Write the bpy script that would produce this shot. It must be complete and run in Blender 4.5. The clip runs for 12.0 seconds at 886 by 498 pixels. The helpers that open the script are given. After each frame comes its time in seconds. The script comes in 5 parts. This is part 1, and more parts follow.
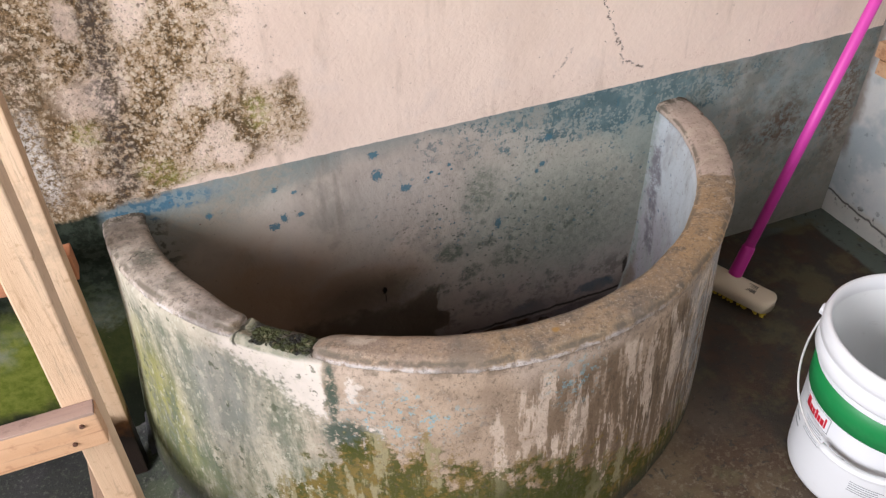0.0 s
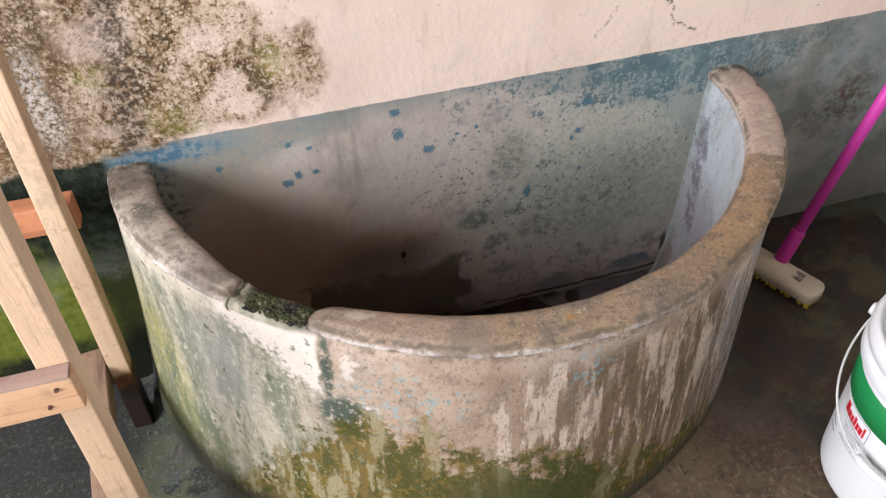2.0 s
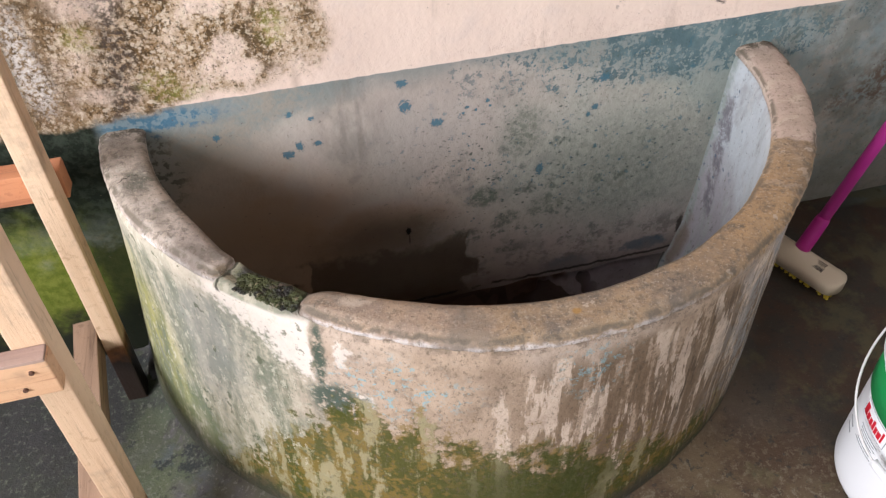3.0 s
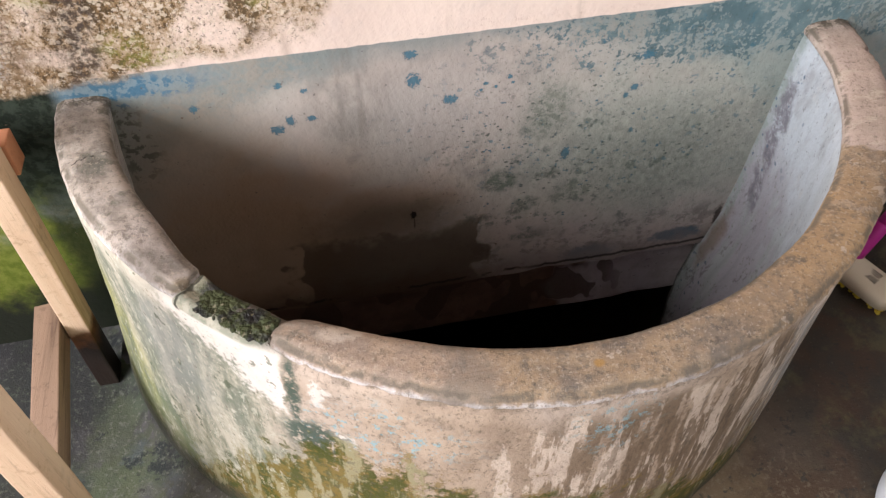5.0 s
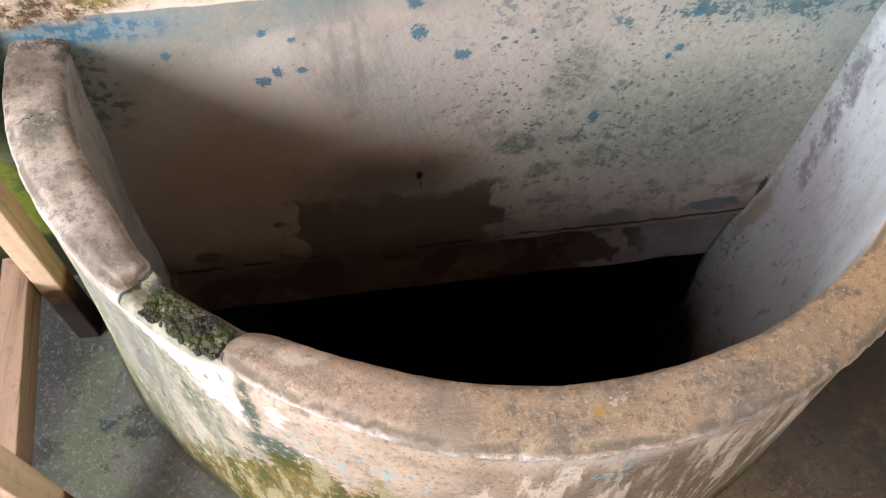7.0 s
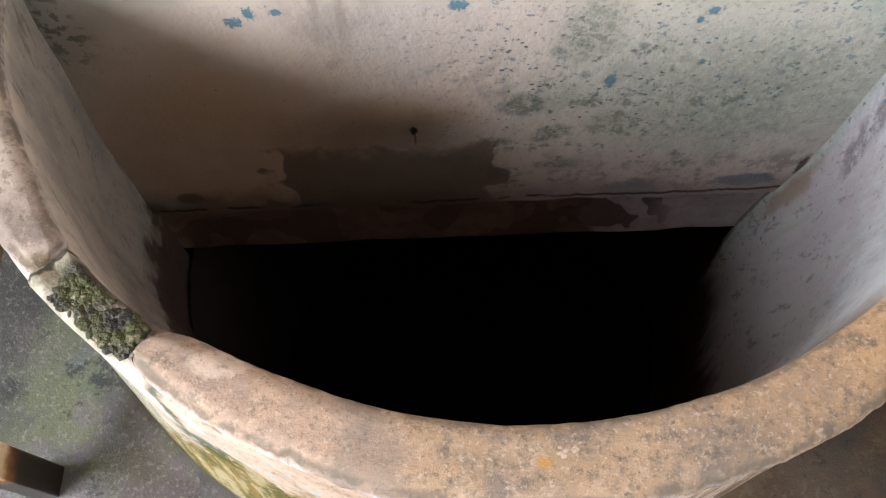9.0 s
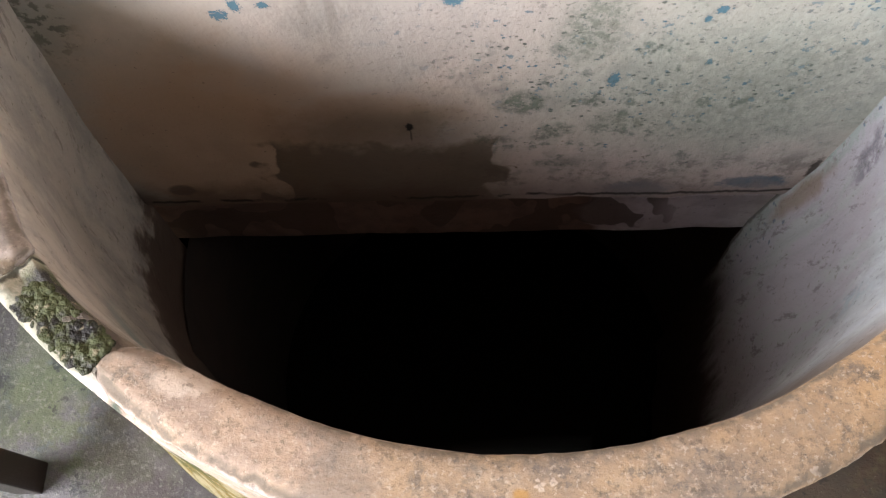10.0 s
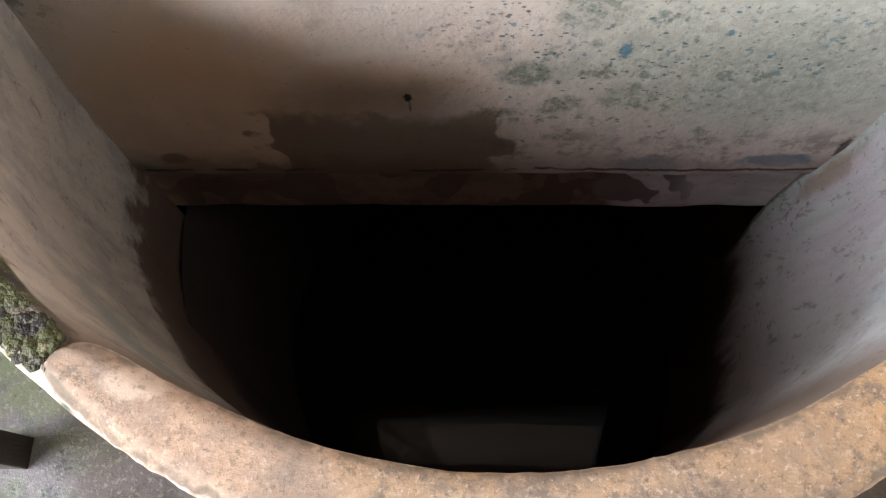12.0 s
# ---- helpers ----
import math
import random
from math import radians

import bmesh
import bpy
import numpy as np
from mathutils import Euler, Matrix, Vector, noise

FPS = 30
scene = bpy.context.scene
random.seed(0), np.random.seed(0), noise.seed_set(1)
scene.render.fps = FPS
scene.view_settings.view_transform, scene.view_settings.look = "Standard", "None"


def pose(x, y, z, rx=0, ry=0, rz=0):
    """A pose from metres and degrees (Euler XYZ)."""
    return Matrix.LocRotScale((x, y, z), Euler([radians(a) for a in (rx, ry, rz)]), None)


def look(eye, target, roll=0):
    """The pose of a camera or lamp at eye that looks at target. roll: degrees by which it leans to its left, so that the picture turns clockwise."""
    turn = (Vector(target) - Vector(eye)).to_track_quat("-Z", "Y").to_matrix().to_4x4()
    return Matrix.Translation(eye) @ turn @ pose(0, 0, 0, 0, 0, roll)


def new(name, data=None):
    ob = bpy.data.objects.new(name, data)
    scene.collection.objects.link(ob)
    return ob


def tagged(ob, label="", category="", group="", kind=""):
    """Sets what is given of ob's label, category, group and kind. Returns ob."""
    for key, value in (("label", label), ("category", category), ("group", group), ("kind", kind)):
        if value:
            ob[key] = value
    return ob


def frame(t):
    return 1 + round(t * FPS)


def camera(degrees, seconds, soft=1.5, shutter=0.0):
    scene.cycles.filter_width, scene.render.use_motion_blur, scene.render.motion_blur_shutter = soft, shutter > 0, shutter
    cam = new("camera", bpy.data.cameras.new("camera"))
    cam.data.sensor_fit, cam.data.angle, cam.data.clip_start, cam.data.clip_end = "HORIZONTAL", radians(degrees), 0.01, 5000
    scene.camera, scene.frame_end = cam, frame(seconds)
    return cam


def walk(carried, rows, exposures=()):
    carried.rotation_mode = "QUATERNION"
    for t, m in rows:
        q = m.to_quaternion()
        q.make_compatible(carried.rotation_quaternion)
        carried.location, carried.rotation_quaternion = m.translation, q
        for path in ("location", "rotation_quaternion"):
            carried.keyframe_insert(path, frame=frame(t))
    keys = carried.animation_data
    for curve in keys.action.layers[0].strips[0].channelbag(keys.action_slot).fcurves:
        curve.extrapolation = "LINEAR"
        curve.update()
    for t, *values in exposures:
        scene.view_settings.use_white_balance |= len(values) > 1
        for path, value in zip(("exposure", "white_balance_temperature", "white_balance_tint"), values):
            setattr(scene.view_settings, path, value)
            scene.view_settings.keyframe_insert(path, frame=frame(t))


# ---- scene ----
cam = camera(60.23, 12.0, soft=1.3)
# the eye, the point looked at and the lean; LEVEL makes the painted line horizontal and puts the floor at zero
LEVEL = pose(0, 0, -0.25, 0, 1.72, 0)
ROWS = [
    (0, (-0.474, -1.287, 1.569), (0.097, 0.179, 0.334), -0.6),
    (0.5, (-0.455, -1.272, 1.566), (0.076, 0.188, 0.306), -0.5),
    (1, (-0.434, -1.258, 1.561), (0.061, 0.194, 0.278), -0.4),
    (1.5, (-0.411, -1.242, 1.552), (0.047, 0.201, 0.245), -0.4),
    (2, (-0.391, -1.221, 1.537), (0.035, 0.209, 0.206), -0.2),
    (2.5, (-0.372, -1.196, 1.525), (0.026, 0.213, 0.163), 0.2),
    (3, (-0.356, -1.163, 1.516), (0.017, 0.216, 0.116), 0.6),
    (5, (-0.289, -0.966, 1.474), (0.011, 0.286, -0.056), 2.4),
    (5.5, (-0.264, -0.91, 1.469), (0.017, 0.291, -0.106), 2.9),
    (6, (-0.248, -0.871, 1.461), (0.01, 0.287, -0.149), 3.1),
    (6.5, (-0.229, -0.838, 1.451), (-0.007, 0.277, -0.194), 2.9),
    (7, (-0.207, -0.803, 1.437), (-0.027, 0.26, -0.247), 2.6),
    (9, (-0.104, -0.679, 1.392), (-0.058, 0.189, -0.409), 1.3),
    (9.5, (-0.085, -0.656, 1.385), (-0.061, 0.19, -0.428), 0.7),
    (10, (-0.073, -0.636, 1.374), (-0.064, 0.185, -0.449), 0.3),
    (10.5, (-0.061, -0.619, 1.362), (-0.074, 0.176, -0.473), -0.7),
    (11, (-0.052, -0.604, 1.351), (-0.08, 0.162, -0.496), -1.5),
    (11.5, (-0.043, -0.593, 1.341), (-0.086, 0.149, -0.515), -2.3),
    (12, (-0.034, -0.584, 1.332), (-0.09, 0.135, -0.534), -3.2),
]
walk(cam, [(t, LEVEL @ look(eye, target, roll)) for t, eye, target, roll in ROWS],
     exposures=[(0, -0.06), (2.5, 0.1), (5.5, 0.33), (7, 0.54), (9.5, 0.90), (12, 1.12)])

# ---- world and light ----
world = bpy.data.worlds.new("sky")
scene.world = world
world.use_nodes = True
wn = world.node_tree.nodes
sky = wn.new("ShaderNodeTexSky")
sky.sky_type = 'NISHITA'
sky.sun_disc = False
sky.sun_elevation, sky.sun_rotation = radians(48), radians(250)
wn["Background"].inputs[1].default_value = 0.12
world.node_tree.links.new(sky.outputs[0], wn["Background"].inputs[0])

sun = new("sun", bpy.data.lights.new("sun", 'SUN'))
sun.data.energy, sun.data.angle, sun.data.color = 1.0, radians(12), (1.0, 0.95, 0.88)
sun.matrix_world = look((3, -8, 9), (0, 0, 0))


def window_light(name, eye, target, w, h, power, colour):
    lamp = new(name, bpy.data.lights.new(name, 'AREA'))
    lamp.data.shape, lamp.data.size, lamp.data.size_y = 'RECTANGLE', w, h
    lamp.data.energy, lamp.data.color = power, colour
    lamp.matrix_world = look(eye, target)
    return lamp


ROOM_L, ROOM_R, ROOM_F, ROOM_H = -2.3, 1.215, -3.4, 2.75
window_light("daylight_side", (ROOM_L + 0.05, -1.35, 1.5), (0.0, -1.2, 1.2), 1.9, 1.3, 135, (0.97, 0.95, 0.99))
window_light("daylight_front", (-0.75, ROOM_F + 0.05, 1.375), (-0.6, 0.0, 1.3), 1.64, 1.03, 21, (1.0, 0.93, 0.90))


# ---- node materials ----
class Mat:
    """A small builder of node materials; world position drives the patterns."""

    def __init__(self, name):
        self.mat = bpy.data.materials.new(name)
        self.mat.use_nodes = True
        self.t = self.mat.node_tree
        self.bsdf = self.t.nodes["Principled BSDF"]
        geo = self.t.nodes.new("ShaderNodeNewGeometry")
        self.pos = geo.outputs["Position"]
        self.normal = geo.outputs["Normal"]
        sep = self.t.nodes.new("ShaderNodeSeparateXYZ")
        self.t.links.new(self.pos, sep.inputs[0])
        self.x, self.y, self.z = sep.outputs

    def put(self, socket, v):
        if isinstance(v, bpy.types.NodeSocket):
            self.t.links.new(v, socket)
        elif isinstance(v, tuple) and len(v) == 3 and socket.type == 'RGBA':
            socket.default_value = (*v, 1)
        else:
            socket.default_value = v

    def m(self, op, a, b=0.0, c=0.0):
        n = self.t.nodes.new("ShaderNodeMath")
        n.operation = op
        for s, v in zip(n.inputs, (a, b, c)):
            self.put(s, v)
        return n.outputs[0]

    def add(self, a, b):
        return self.m('ADD', a, b)

    def mul(self, a, b):
        return self.m('MULTIPLY', a, b)

    def inv(self, a):
        return self.m('SUBTRACT', 1.0, a)

    def ss(self, v, lo, hi):
        n = self.t.nodes.new("ShaderNodeMapRange")
        n.interpolation_type = 'SMOOTHSTEP'
        flip = lo > hi
        for s, q in zip(n.inputs[:5], (v, min(lo, hi), max(lo, hi), 1.0 if flip else 0.0, 0.0 if flip else 1.0)):
            self.put(s, q)
        return n.outputs[0]

    def noise(self, scale, detail=4.0, rough=0.55, vec=None, dist=0.0):
        n = self.t.nodes.new("ShaderNodeTexNoise")
        self.put(n.inputs["Vector"], vec or self.pos)
        n.inputs["Scale"].default_value, n.inputs["Detail"].default_value = scale, detail
        n.inputs["Roughness"].default_value, n.inputs["Distortion"].default_value = rough, dist
        return n.outputs["Fac"]

    def cells(self, scale, vec=None, feature='F1', rnd=1.0):
        n = self.t.nodes.new("ShaderNodeTexVoronoi")
        n.feature = feature
        self.put(n.inputs["Vector"], vec or self.pos)
        n.inputs["Scale"].default_value, n.inputs["Randomness"].default_value = scale, rnd
        return n.outputs["Distance"]

    def vec(self, a, b, c):
        n = self.t.nodes.new("ShaderNodeCombineXYZ")
        for s, v in zip(n.inputs, (a, b, c)):
            self.put(s, v)
        return n.outputs[0]

    def mix(self, a, b, f):
        n = self.t.nodes.new("ShaderNodeMix")
        n.data_type = 'RGBA'
        self.put(n.inputs[0], f)
        self.put(n.inputs[6], a)
        self.put(n.inputs[7], b)
        return n.outputs[2]

    def times(self, a, b, f=1.0):
        n = self.t.nodes.new("ShaderNodeMix")
        n.data_type, n.blend_type = 'RGBA', 'MULTIPLY'
        self.put(n.inputs[0], f)
        self.put(n.inputs[6], a)
        self.put(n.inputs[7], b)
        return n.outputs[2]

    def blob(self, u, v, cu, cv, ru, rv, soft=0.25, wob=0.0, wobble=None):
        """1 inside an ellipse with a wobbly edge, 0 outside."""
        du = self.m('DIVIDE', self.m('SUBTRACT', u, cu), ru)
        dv = self.m('DIVIDE', self.m('SUBTRACT', v, cv), rv)
        d = self.m('SQRT', self.add(self.mul(du, du), self.mul(dv, dv)))
        if wobble is not None:
            d = self.add(d, self.mul(self.m('SUBTRACT', wobble, 0.5), wob))
        return self.ss(d, 1 + soft, 1 - soft)

    def any(self, *masks):
        out = masks[0]
        for k in masks[1:]:
            out = self.m('MAXIMUM', out, k)
        return out

    def done(self, colour, rough=0.85, height=None, strength=0.4, distance=0.004, metal=0.0, spec=None):
        self.put(self.bsdf.inputs["Base Color"], colour)
        self.put(self.bsdf.inputs["Roughness"], rough)
        self.bsdf.inputs["Metallic"].default_value = metal
        if spec is not None:
            self.put(self.bsdf.inputs["Specular IOR Level"], spec)
        if height is not None:
            b = self.t.nodes.new("ShaderNodeBump")
            b.inputs["Strength"].default_value, b.inputs["Distance"].default_value = strength, distance
            self.put(b.inputs["Height"], height)
            self.t.links.new(b.outputs[0], self.bsdf.inputs["Normal"])
        return self.mat


def wall_paint():
    """Pink wash over a blue-grey dado, bare plaster, mould, damp and painted-in shade at their places on the wall."""
    k = Mat("mouldy_painted_plaster")
    x, z = k.x, k.z
    flat = k.vec(x, 0.0, z)
    big, mid, fine, grit = k.noise(2.6, 3), k.noise(14, 5, 0.6), k.noise(55, 5, 0.65), k.noise(190, 3, 0.6)
    streak = k.noise(9, 4, 0.6, k.vec(k.mul(x, 2.2), 0.0, k.mul(z, 0.35)))
    # pink wash
    up = k.mix((0.84, 0.69, 0.595), (0.74, 0.595, 0.505), k.ss(big, 0.35, 0.68))
    up = k.mix(up, (0.74, 0.62, 0.55), k.mul(k.ss(mid, 0.5, 0.72), 0.6))
    up = k.mix(up, (0.42, 0.32, 0.25), k.mul(k.ss(streak, 0.56, 0.75), 0.45))
    up = k.mix(up, (0.30, 0.23, 0.18), k.mul(k.ss(fine, 0.66, 0.72), 0.6))
    # dado
    dado = k.mix((0.20, 0.25, 0.25), (0.27, 0.29, 0.27), k.ss(mid, 0.35, 0.65))
    dado = k.mix(dado, (0.34, 0.30, 0.25), k.mul(k.ss(k.add(k.mul(big, 0.6), k.mul(fine, 0.5)), 0.52, 0.66), 0.7))
    dado = k.mix(dado, (0.10, 0.15, 0.17), k.mul(k.ss(fine, 0.6, 0.72), 0.45))
    # bare rubbed plaster inside the tank
    chipn = k.noise(110, 6, 0.72, flat)
    bare = k.mix((0.52, 0.45, 0.39), (0.40, 0.35, 0.31), k.ss(mid, 0.40, 0.66))
    bare = k.mix(bare, (0.44, 0.41, 0.365), k.mul(k.ss(big, 0.42, 0.6), 0.8))
    bare = k.mix(bare, (0.50, 0.425, 0.40), k.mul(k.mul(k.ss(z, 0.16, 0.06), k.ss(x, 0.0, 0.12)), 0.7))
    bare = k.mix(bare, (0.22, 0.20, 0.18), k.mul(k.ss(k.noise(95, 4, 0.7, flat), 0.60, 0.68), 0.35))
    bare = k.mix(bare, (0.24, 0.23, 0.20), k.mul(k.ss(k.noise(6, 5, 0.65, k.vec(x, 5.0, z)), 0.54, 0.66), 0.6))
    inner = k.blob(x, z, 0.0, 0.15, 0.62, 0.385, 0.07, 0.25, mid)
    dado = k.mix(dado, bare, inner)
    green = k.mul(k.blob(x, z, 0.42, 0.26, 0.30, 0.2, 0.5, 1.0, mid), 0.6)
    dado = k.mix(dado, k.mix((0.36, 0.40, 0.35), (0.27, 0.315, 0.275), k.ss(k.noise(30, 7, 0.75, flat), 0.45, 0.6)), k.m('MINIMUM', k.mul(green, 1.1), 0.7))
    # left over teal band under the line
    band = k.blob(x, z, 0.42, 0.515, 0.34, 0.065, 0.5, 1.6, mid)
    thick = k.mul(band, k.add(0.2, k.mul(k.ss(x, 0.12, 0.5), 0.8)))
    dado = k.mix(dado, (0.25, 0.315, 0.315), k.mul(thick, 0.6))
    flake = k.add(k.add(k.mul(k.noise(95, 7, 0.72, flat), 0.6), k.mul(k.noise(24, 4, 0.6, k.vec(x, 60.0, z)), 0.4)), k.mul(thick, 0.085))
    flake = k.mul(k.ss(flake, 0.548, 0.562), k.ss(band, 0.02, 0.2))
    dado = k.mix(dado, k.mix((0.075, 0.135, 0.155), (0.145, 0.22, 0.235), k.ss(mid, 0.4, 0.62)), k.mul(flake, 0.88))
    # dark grey-green spots
    crumble = k.noise(70, 6, 0.75, flat)
    spot_zone = k.blob(x, z, 0.22, 0.19, 0.30, 0.20, 0.4, 0.8, mid)
    spots = k.mul(spot_zone, k.ss(k.noise(26, 4, 0.6, flat), 0.56, 0.64))
    dado = k.mix(dado, (0.12, 0.15, 0.13), k.mul(k.mul(spots, k.ss(crumble, 0.36, 0.55)), 0.8))
    spots2 = k.any(k.blob(x, z, 0.06, 0.214, 0.03, 0.024, 0.4, 0.9, fine), k.blob(x, z, 0.10, 0.13, 0.022, 0.012, 0.5, 0.9, fine),
                   k.blob(x, z, 0.15, 0.215, 0.026, 0.012, 0.5, 0.9, fine), k.blob(x, z, 0.02, 0.12, 0.03, 0.012, 0.5, 0.9, fine))
    dado = k.mix(dado, (0.10, 0.12, 0.10), k.mul(k.mul(spots2, k.ss(crumble, 0.38, 0.56)), 0.75))
    # blue flecks of an older coat
    fl_zone = k.blob(x, z, 0.25, 0.34, 0.34, 0.21, 0.35, 1.2, mid)
    fl = k.mul(fl_zone, k.mul(k.ss(k.noise(58, 5, 0.62, flat), 0.595, 0.61), k.ss(k.noise(11, 2, 0.5, flat), 0.46, 0.56)))
    fl_dark = k.mul(fl_zone, k.mul(k.ss(k.noise(62, 6, 0.68, k.vec(x, 3.0, z)), 0.615, 0.635), k.ss(k.noise(9, 3, 0.6, k.vec(x, 8.0, z)), 0.44, 0.54)))
    ragn = k.noise(170, 6, 0.78, flat)
    chips = k.any(*[k.blob(x, z, cx, cz, 0.8 * rx, 0.8 * rz, 0.12, 5.0, ragn) for cx, cz, rx, rz in (
        (-0.095, 0.472, 0.013, 0.015), (-0.099, 0.522, 0.012, 0.010), (-0.318, 0.410, 0.013, 0.010), (-0.296, 0.425, 0.008, 0.012),
        (-0.262, 0.425, 0.010, 0.006), (-0.305, 0.495, 0.007, 0.007), (-0.268, 0.480, 0.006, 0.006), (-0.035, 0.425, 0.014, 0.010),
        (0.181, 0.264, 0.010, 0.018), (0.30, 0.464, 0.013, 0.010), (0.288, 0.399, 0.010, 0.008), (-0.436, 0.472, 0.008, 0.008), (0.016, 0.437, 0.004, 0.003), (0.024, 0.449, 0.005, 0.004),
        (0.041, 0.441, 0.004, 0.004), (0.063, 0.456, 0.006, 0.005), (0.069, 0.444, 0.004, 0.003), (0.276, 0.383, 0.006, 0.007), (0.30, 0.30, 0.005, 0.007))])
    # greyer rubbed stretch, and earthy plaster in the corner by the parapet
    dado = k.mix(dado, (0.38, 0.35, 0.325), k.mul(k.blob(x, z, -0.06, 0.44, 0.17, 0.10, 0.7, 1.6, mid), 0.55))
    dado = k.mix(dado, (0.30, 0.245, 0.19), k.mul(k.blob(x, z, -0.47, 0.34, 0.13, 0.14, 0.5, 1.2, mid), 0.65))
    dado = k.mix(dado, (0.05, 0.06, 0.045), k.mul(k.mul(k.blob(x, z, -0.54, 0.42, 0.03, 0.08, 0.6, 1.8, mid), k.ss(fine, 0.50, 0.58)), 0.7))
    dado = k.mix(dado, (0.05, 0.085, 0.11), k.mul(fl_dark, 0.8))
    dado = k.mix(dado, (0.055, 0.155, 0.215), k.mul(k.any(k.mul(fl, 0.7), chips), 0.9))
    # small dark chips, wider than high, where the coat has pitted
    grain_at = k.vec(x, 0.0, k.mul(z, 1.55))
    pit_zone = k.blob(x, z, 0.24, 0.27, 0.33, 0.22, 0.5, 1.3, mid)
    pit = k.ss(k.add(k.cells(72, grain_at), k.mul(k.m('SUBTRACT', ragn, 0.5), 0.9)), 0.27, 0.20)
    pit_dark = k.mul(k.mul(pit, pit_zone), k.ss(k.noise(34, 3, 0.6, k.vec(x, 71.0, z)), 0.49, 0.53))
    pit_dark = k.mul(pit_dark, k.ss(k.noise(7, 3, 0.6, k.vec(x, 77.0, z)), 0.45, 0.56))
    dado = k.mix(dado, (0.050, 0.068, 0.062), k.mul(pit_dark, 0.85))
    pit_blue = k.mul(k.mul(pit, pit_zone), k.ss(k.noise(19, 3, 0.6, k.vec(x, 83.0, z)), 0.575, 0.60))
    dado = k.mix(dado, (0.045, 0.125, 0.185), k.mul(pit_blue, 0.9))
    low_blue = k.any(k.blob(x, z, 0.47, -0.03, 0.055, 0.02, 0.3, 1.6, fine), k.blob(x, z, 0.27, -0.045, 0.05, 0.022, 0.5, 1.4, fine))
    dado = k.mix(dado, (0.07, 0.14, 0.19), k.mul(low_blue, 0.8))
    # blue smear below the mould
    smear = k.mul(k.blob(x, z, -0.52, 0.528, 0.11, 0.026, 0.4, 2.2, mid), k.ss(fine, 0.46, 0.56))
    pale_blue = k.blob(x, z, -0.56, 0.535, 0.15, 0.022, 0.6, 1.8, mid)
    dado = k.mix(dado, (0.20, 0.31, 0.38), k.mul(pale_blue, 0.65))
    dado = k.mix(dado, (0.055, 0.165, 0.26), k.mul(smear, 0.85))
    # shade between trestle and tank painted onto the dado as near black
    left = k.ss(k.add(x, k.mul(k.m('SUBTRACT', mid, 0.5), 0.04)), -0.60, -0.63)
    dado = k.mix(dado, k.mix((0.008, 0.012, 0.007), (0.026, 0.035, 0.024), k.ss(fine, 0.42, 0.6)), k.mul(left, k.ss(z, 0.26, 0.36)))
    # brown and wet damp inside the tank
    brown = k.blob(x, z, -0.42, 0.10, 0.20, 0.22, 0.45, 0.8, mid)
    dado = k.mix(dado, k.mix((0.39, 0.265, 0.175), (0.29, 0.19, 0.12), mid), k.mul(brown, 0.85))
    halo = k.any(k.blob(x, z, -0.17, 0.195, 0.15, 0.06, 0.6, 1.4, mid), k.mul(k.blob(x, z, -0.30, 0.24, 0.14, 0.10, 0.7, 1.2, mid), 0.6))
    dado = k.mix(dado, (0.27, 0.165, 0.095), k.mul(halo, 0.6))
    cloudz = k.any(k.blob(x, z, 0.138, 0.37, 0.045, 0.06, 0.6, 1.8, mid), k.blob(x, z, 0.06, 0.215, 0.04, 0.028, 0.35, 2.2, mid), k.blob(x, z, 0.115, 0.148, 0.028, 0.018, 0.4, 2.2, mid), k.blob(x, z, 0.13, 0.045, 0.035, 0.016, 0.4, 2.0, mid), k.blob(x, z, 0.205, 0.165, 0.05, 0.03, 0.5, 2.2, mid), k.mul(k.blob(x, z, 0.36, 0.22, 0.18, 0.13, 0.7, 1.6, mid), 0.6))
    dado = k.mix(dado, (0.15, 0.175, 0.14), k.mul(cloudz, k.add(0.30, k.mul(k.ss(crumble, 0.44, 0.56), 0.5))))
    peps = k.mul(k.any(cloudz, k.mul(fl_zone, 0.8)), k.ss(k.noise(135, 4, 0.65, k.vec(x, 41.0, z)), 0.60, 0.62))
    dado = k.mix(dado, (0.055, 0.075, 0.065), k.mul(peps, 0.5))
    soot = k.mul(k.mul(k.ss(k.add(z, k.mul(k.m('SUBTRACT', mid, 0.5), 0.22)), 0.085, 0.01), k.ss(x, -0.06, 0.04)), k.ss(k.noise(15, 8, 0.75, k.vec(x, 52.0, z)), 0.50, 0.58))
    dado = k.mix(dado, (0.075, 0.075, 0.068), k.mul(soot, 0.5))
    dado = k.mix(dado, (0.065, 0.13, 0.185), k.mul(low_blue, 0.7))
    drape = k.mul(k.blob(x, z, -0.19, 0.47, 0.05, 0.10, 0.8, 1.2, mid), k.ss(streak, 0.40, 0.56))
    dado = k.mix(dado, (0.19, 0.17, 0.145), k.mul(drape, 0.55))
    lobes = k.noise(10, 1.5, 0.4, flat)
    jag = k.add(k.mul(k.m('SUBTRACT', lobes, 0.5), 0.24), k.mul(k.m('SUBTRACT', fine, 0.5), 0.012))
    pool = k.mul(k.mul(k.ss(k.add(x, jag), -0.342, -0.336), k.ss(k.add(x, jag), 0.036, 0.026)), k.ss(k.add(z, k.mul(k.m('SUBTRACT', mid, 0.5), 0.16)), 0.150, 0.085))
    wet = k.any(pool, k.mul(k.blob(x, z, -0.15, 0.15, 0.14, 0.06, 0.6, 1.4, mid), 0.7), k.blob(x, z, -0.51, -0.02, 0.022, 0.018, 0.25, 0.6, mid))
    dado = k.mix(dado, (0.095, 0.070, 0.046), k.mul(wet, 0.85))
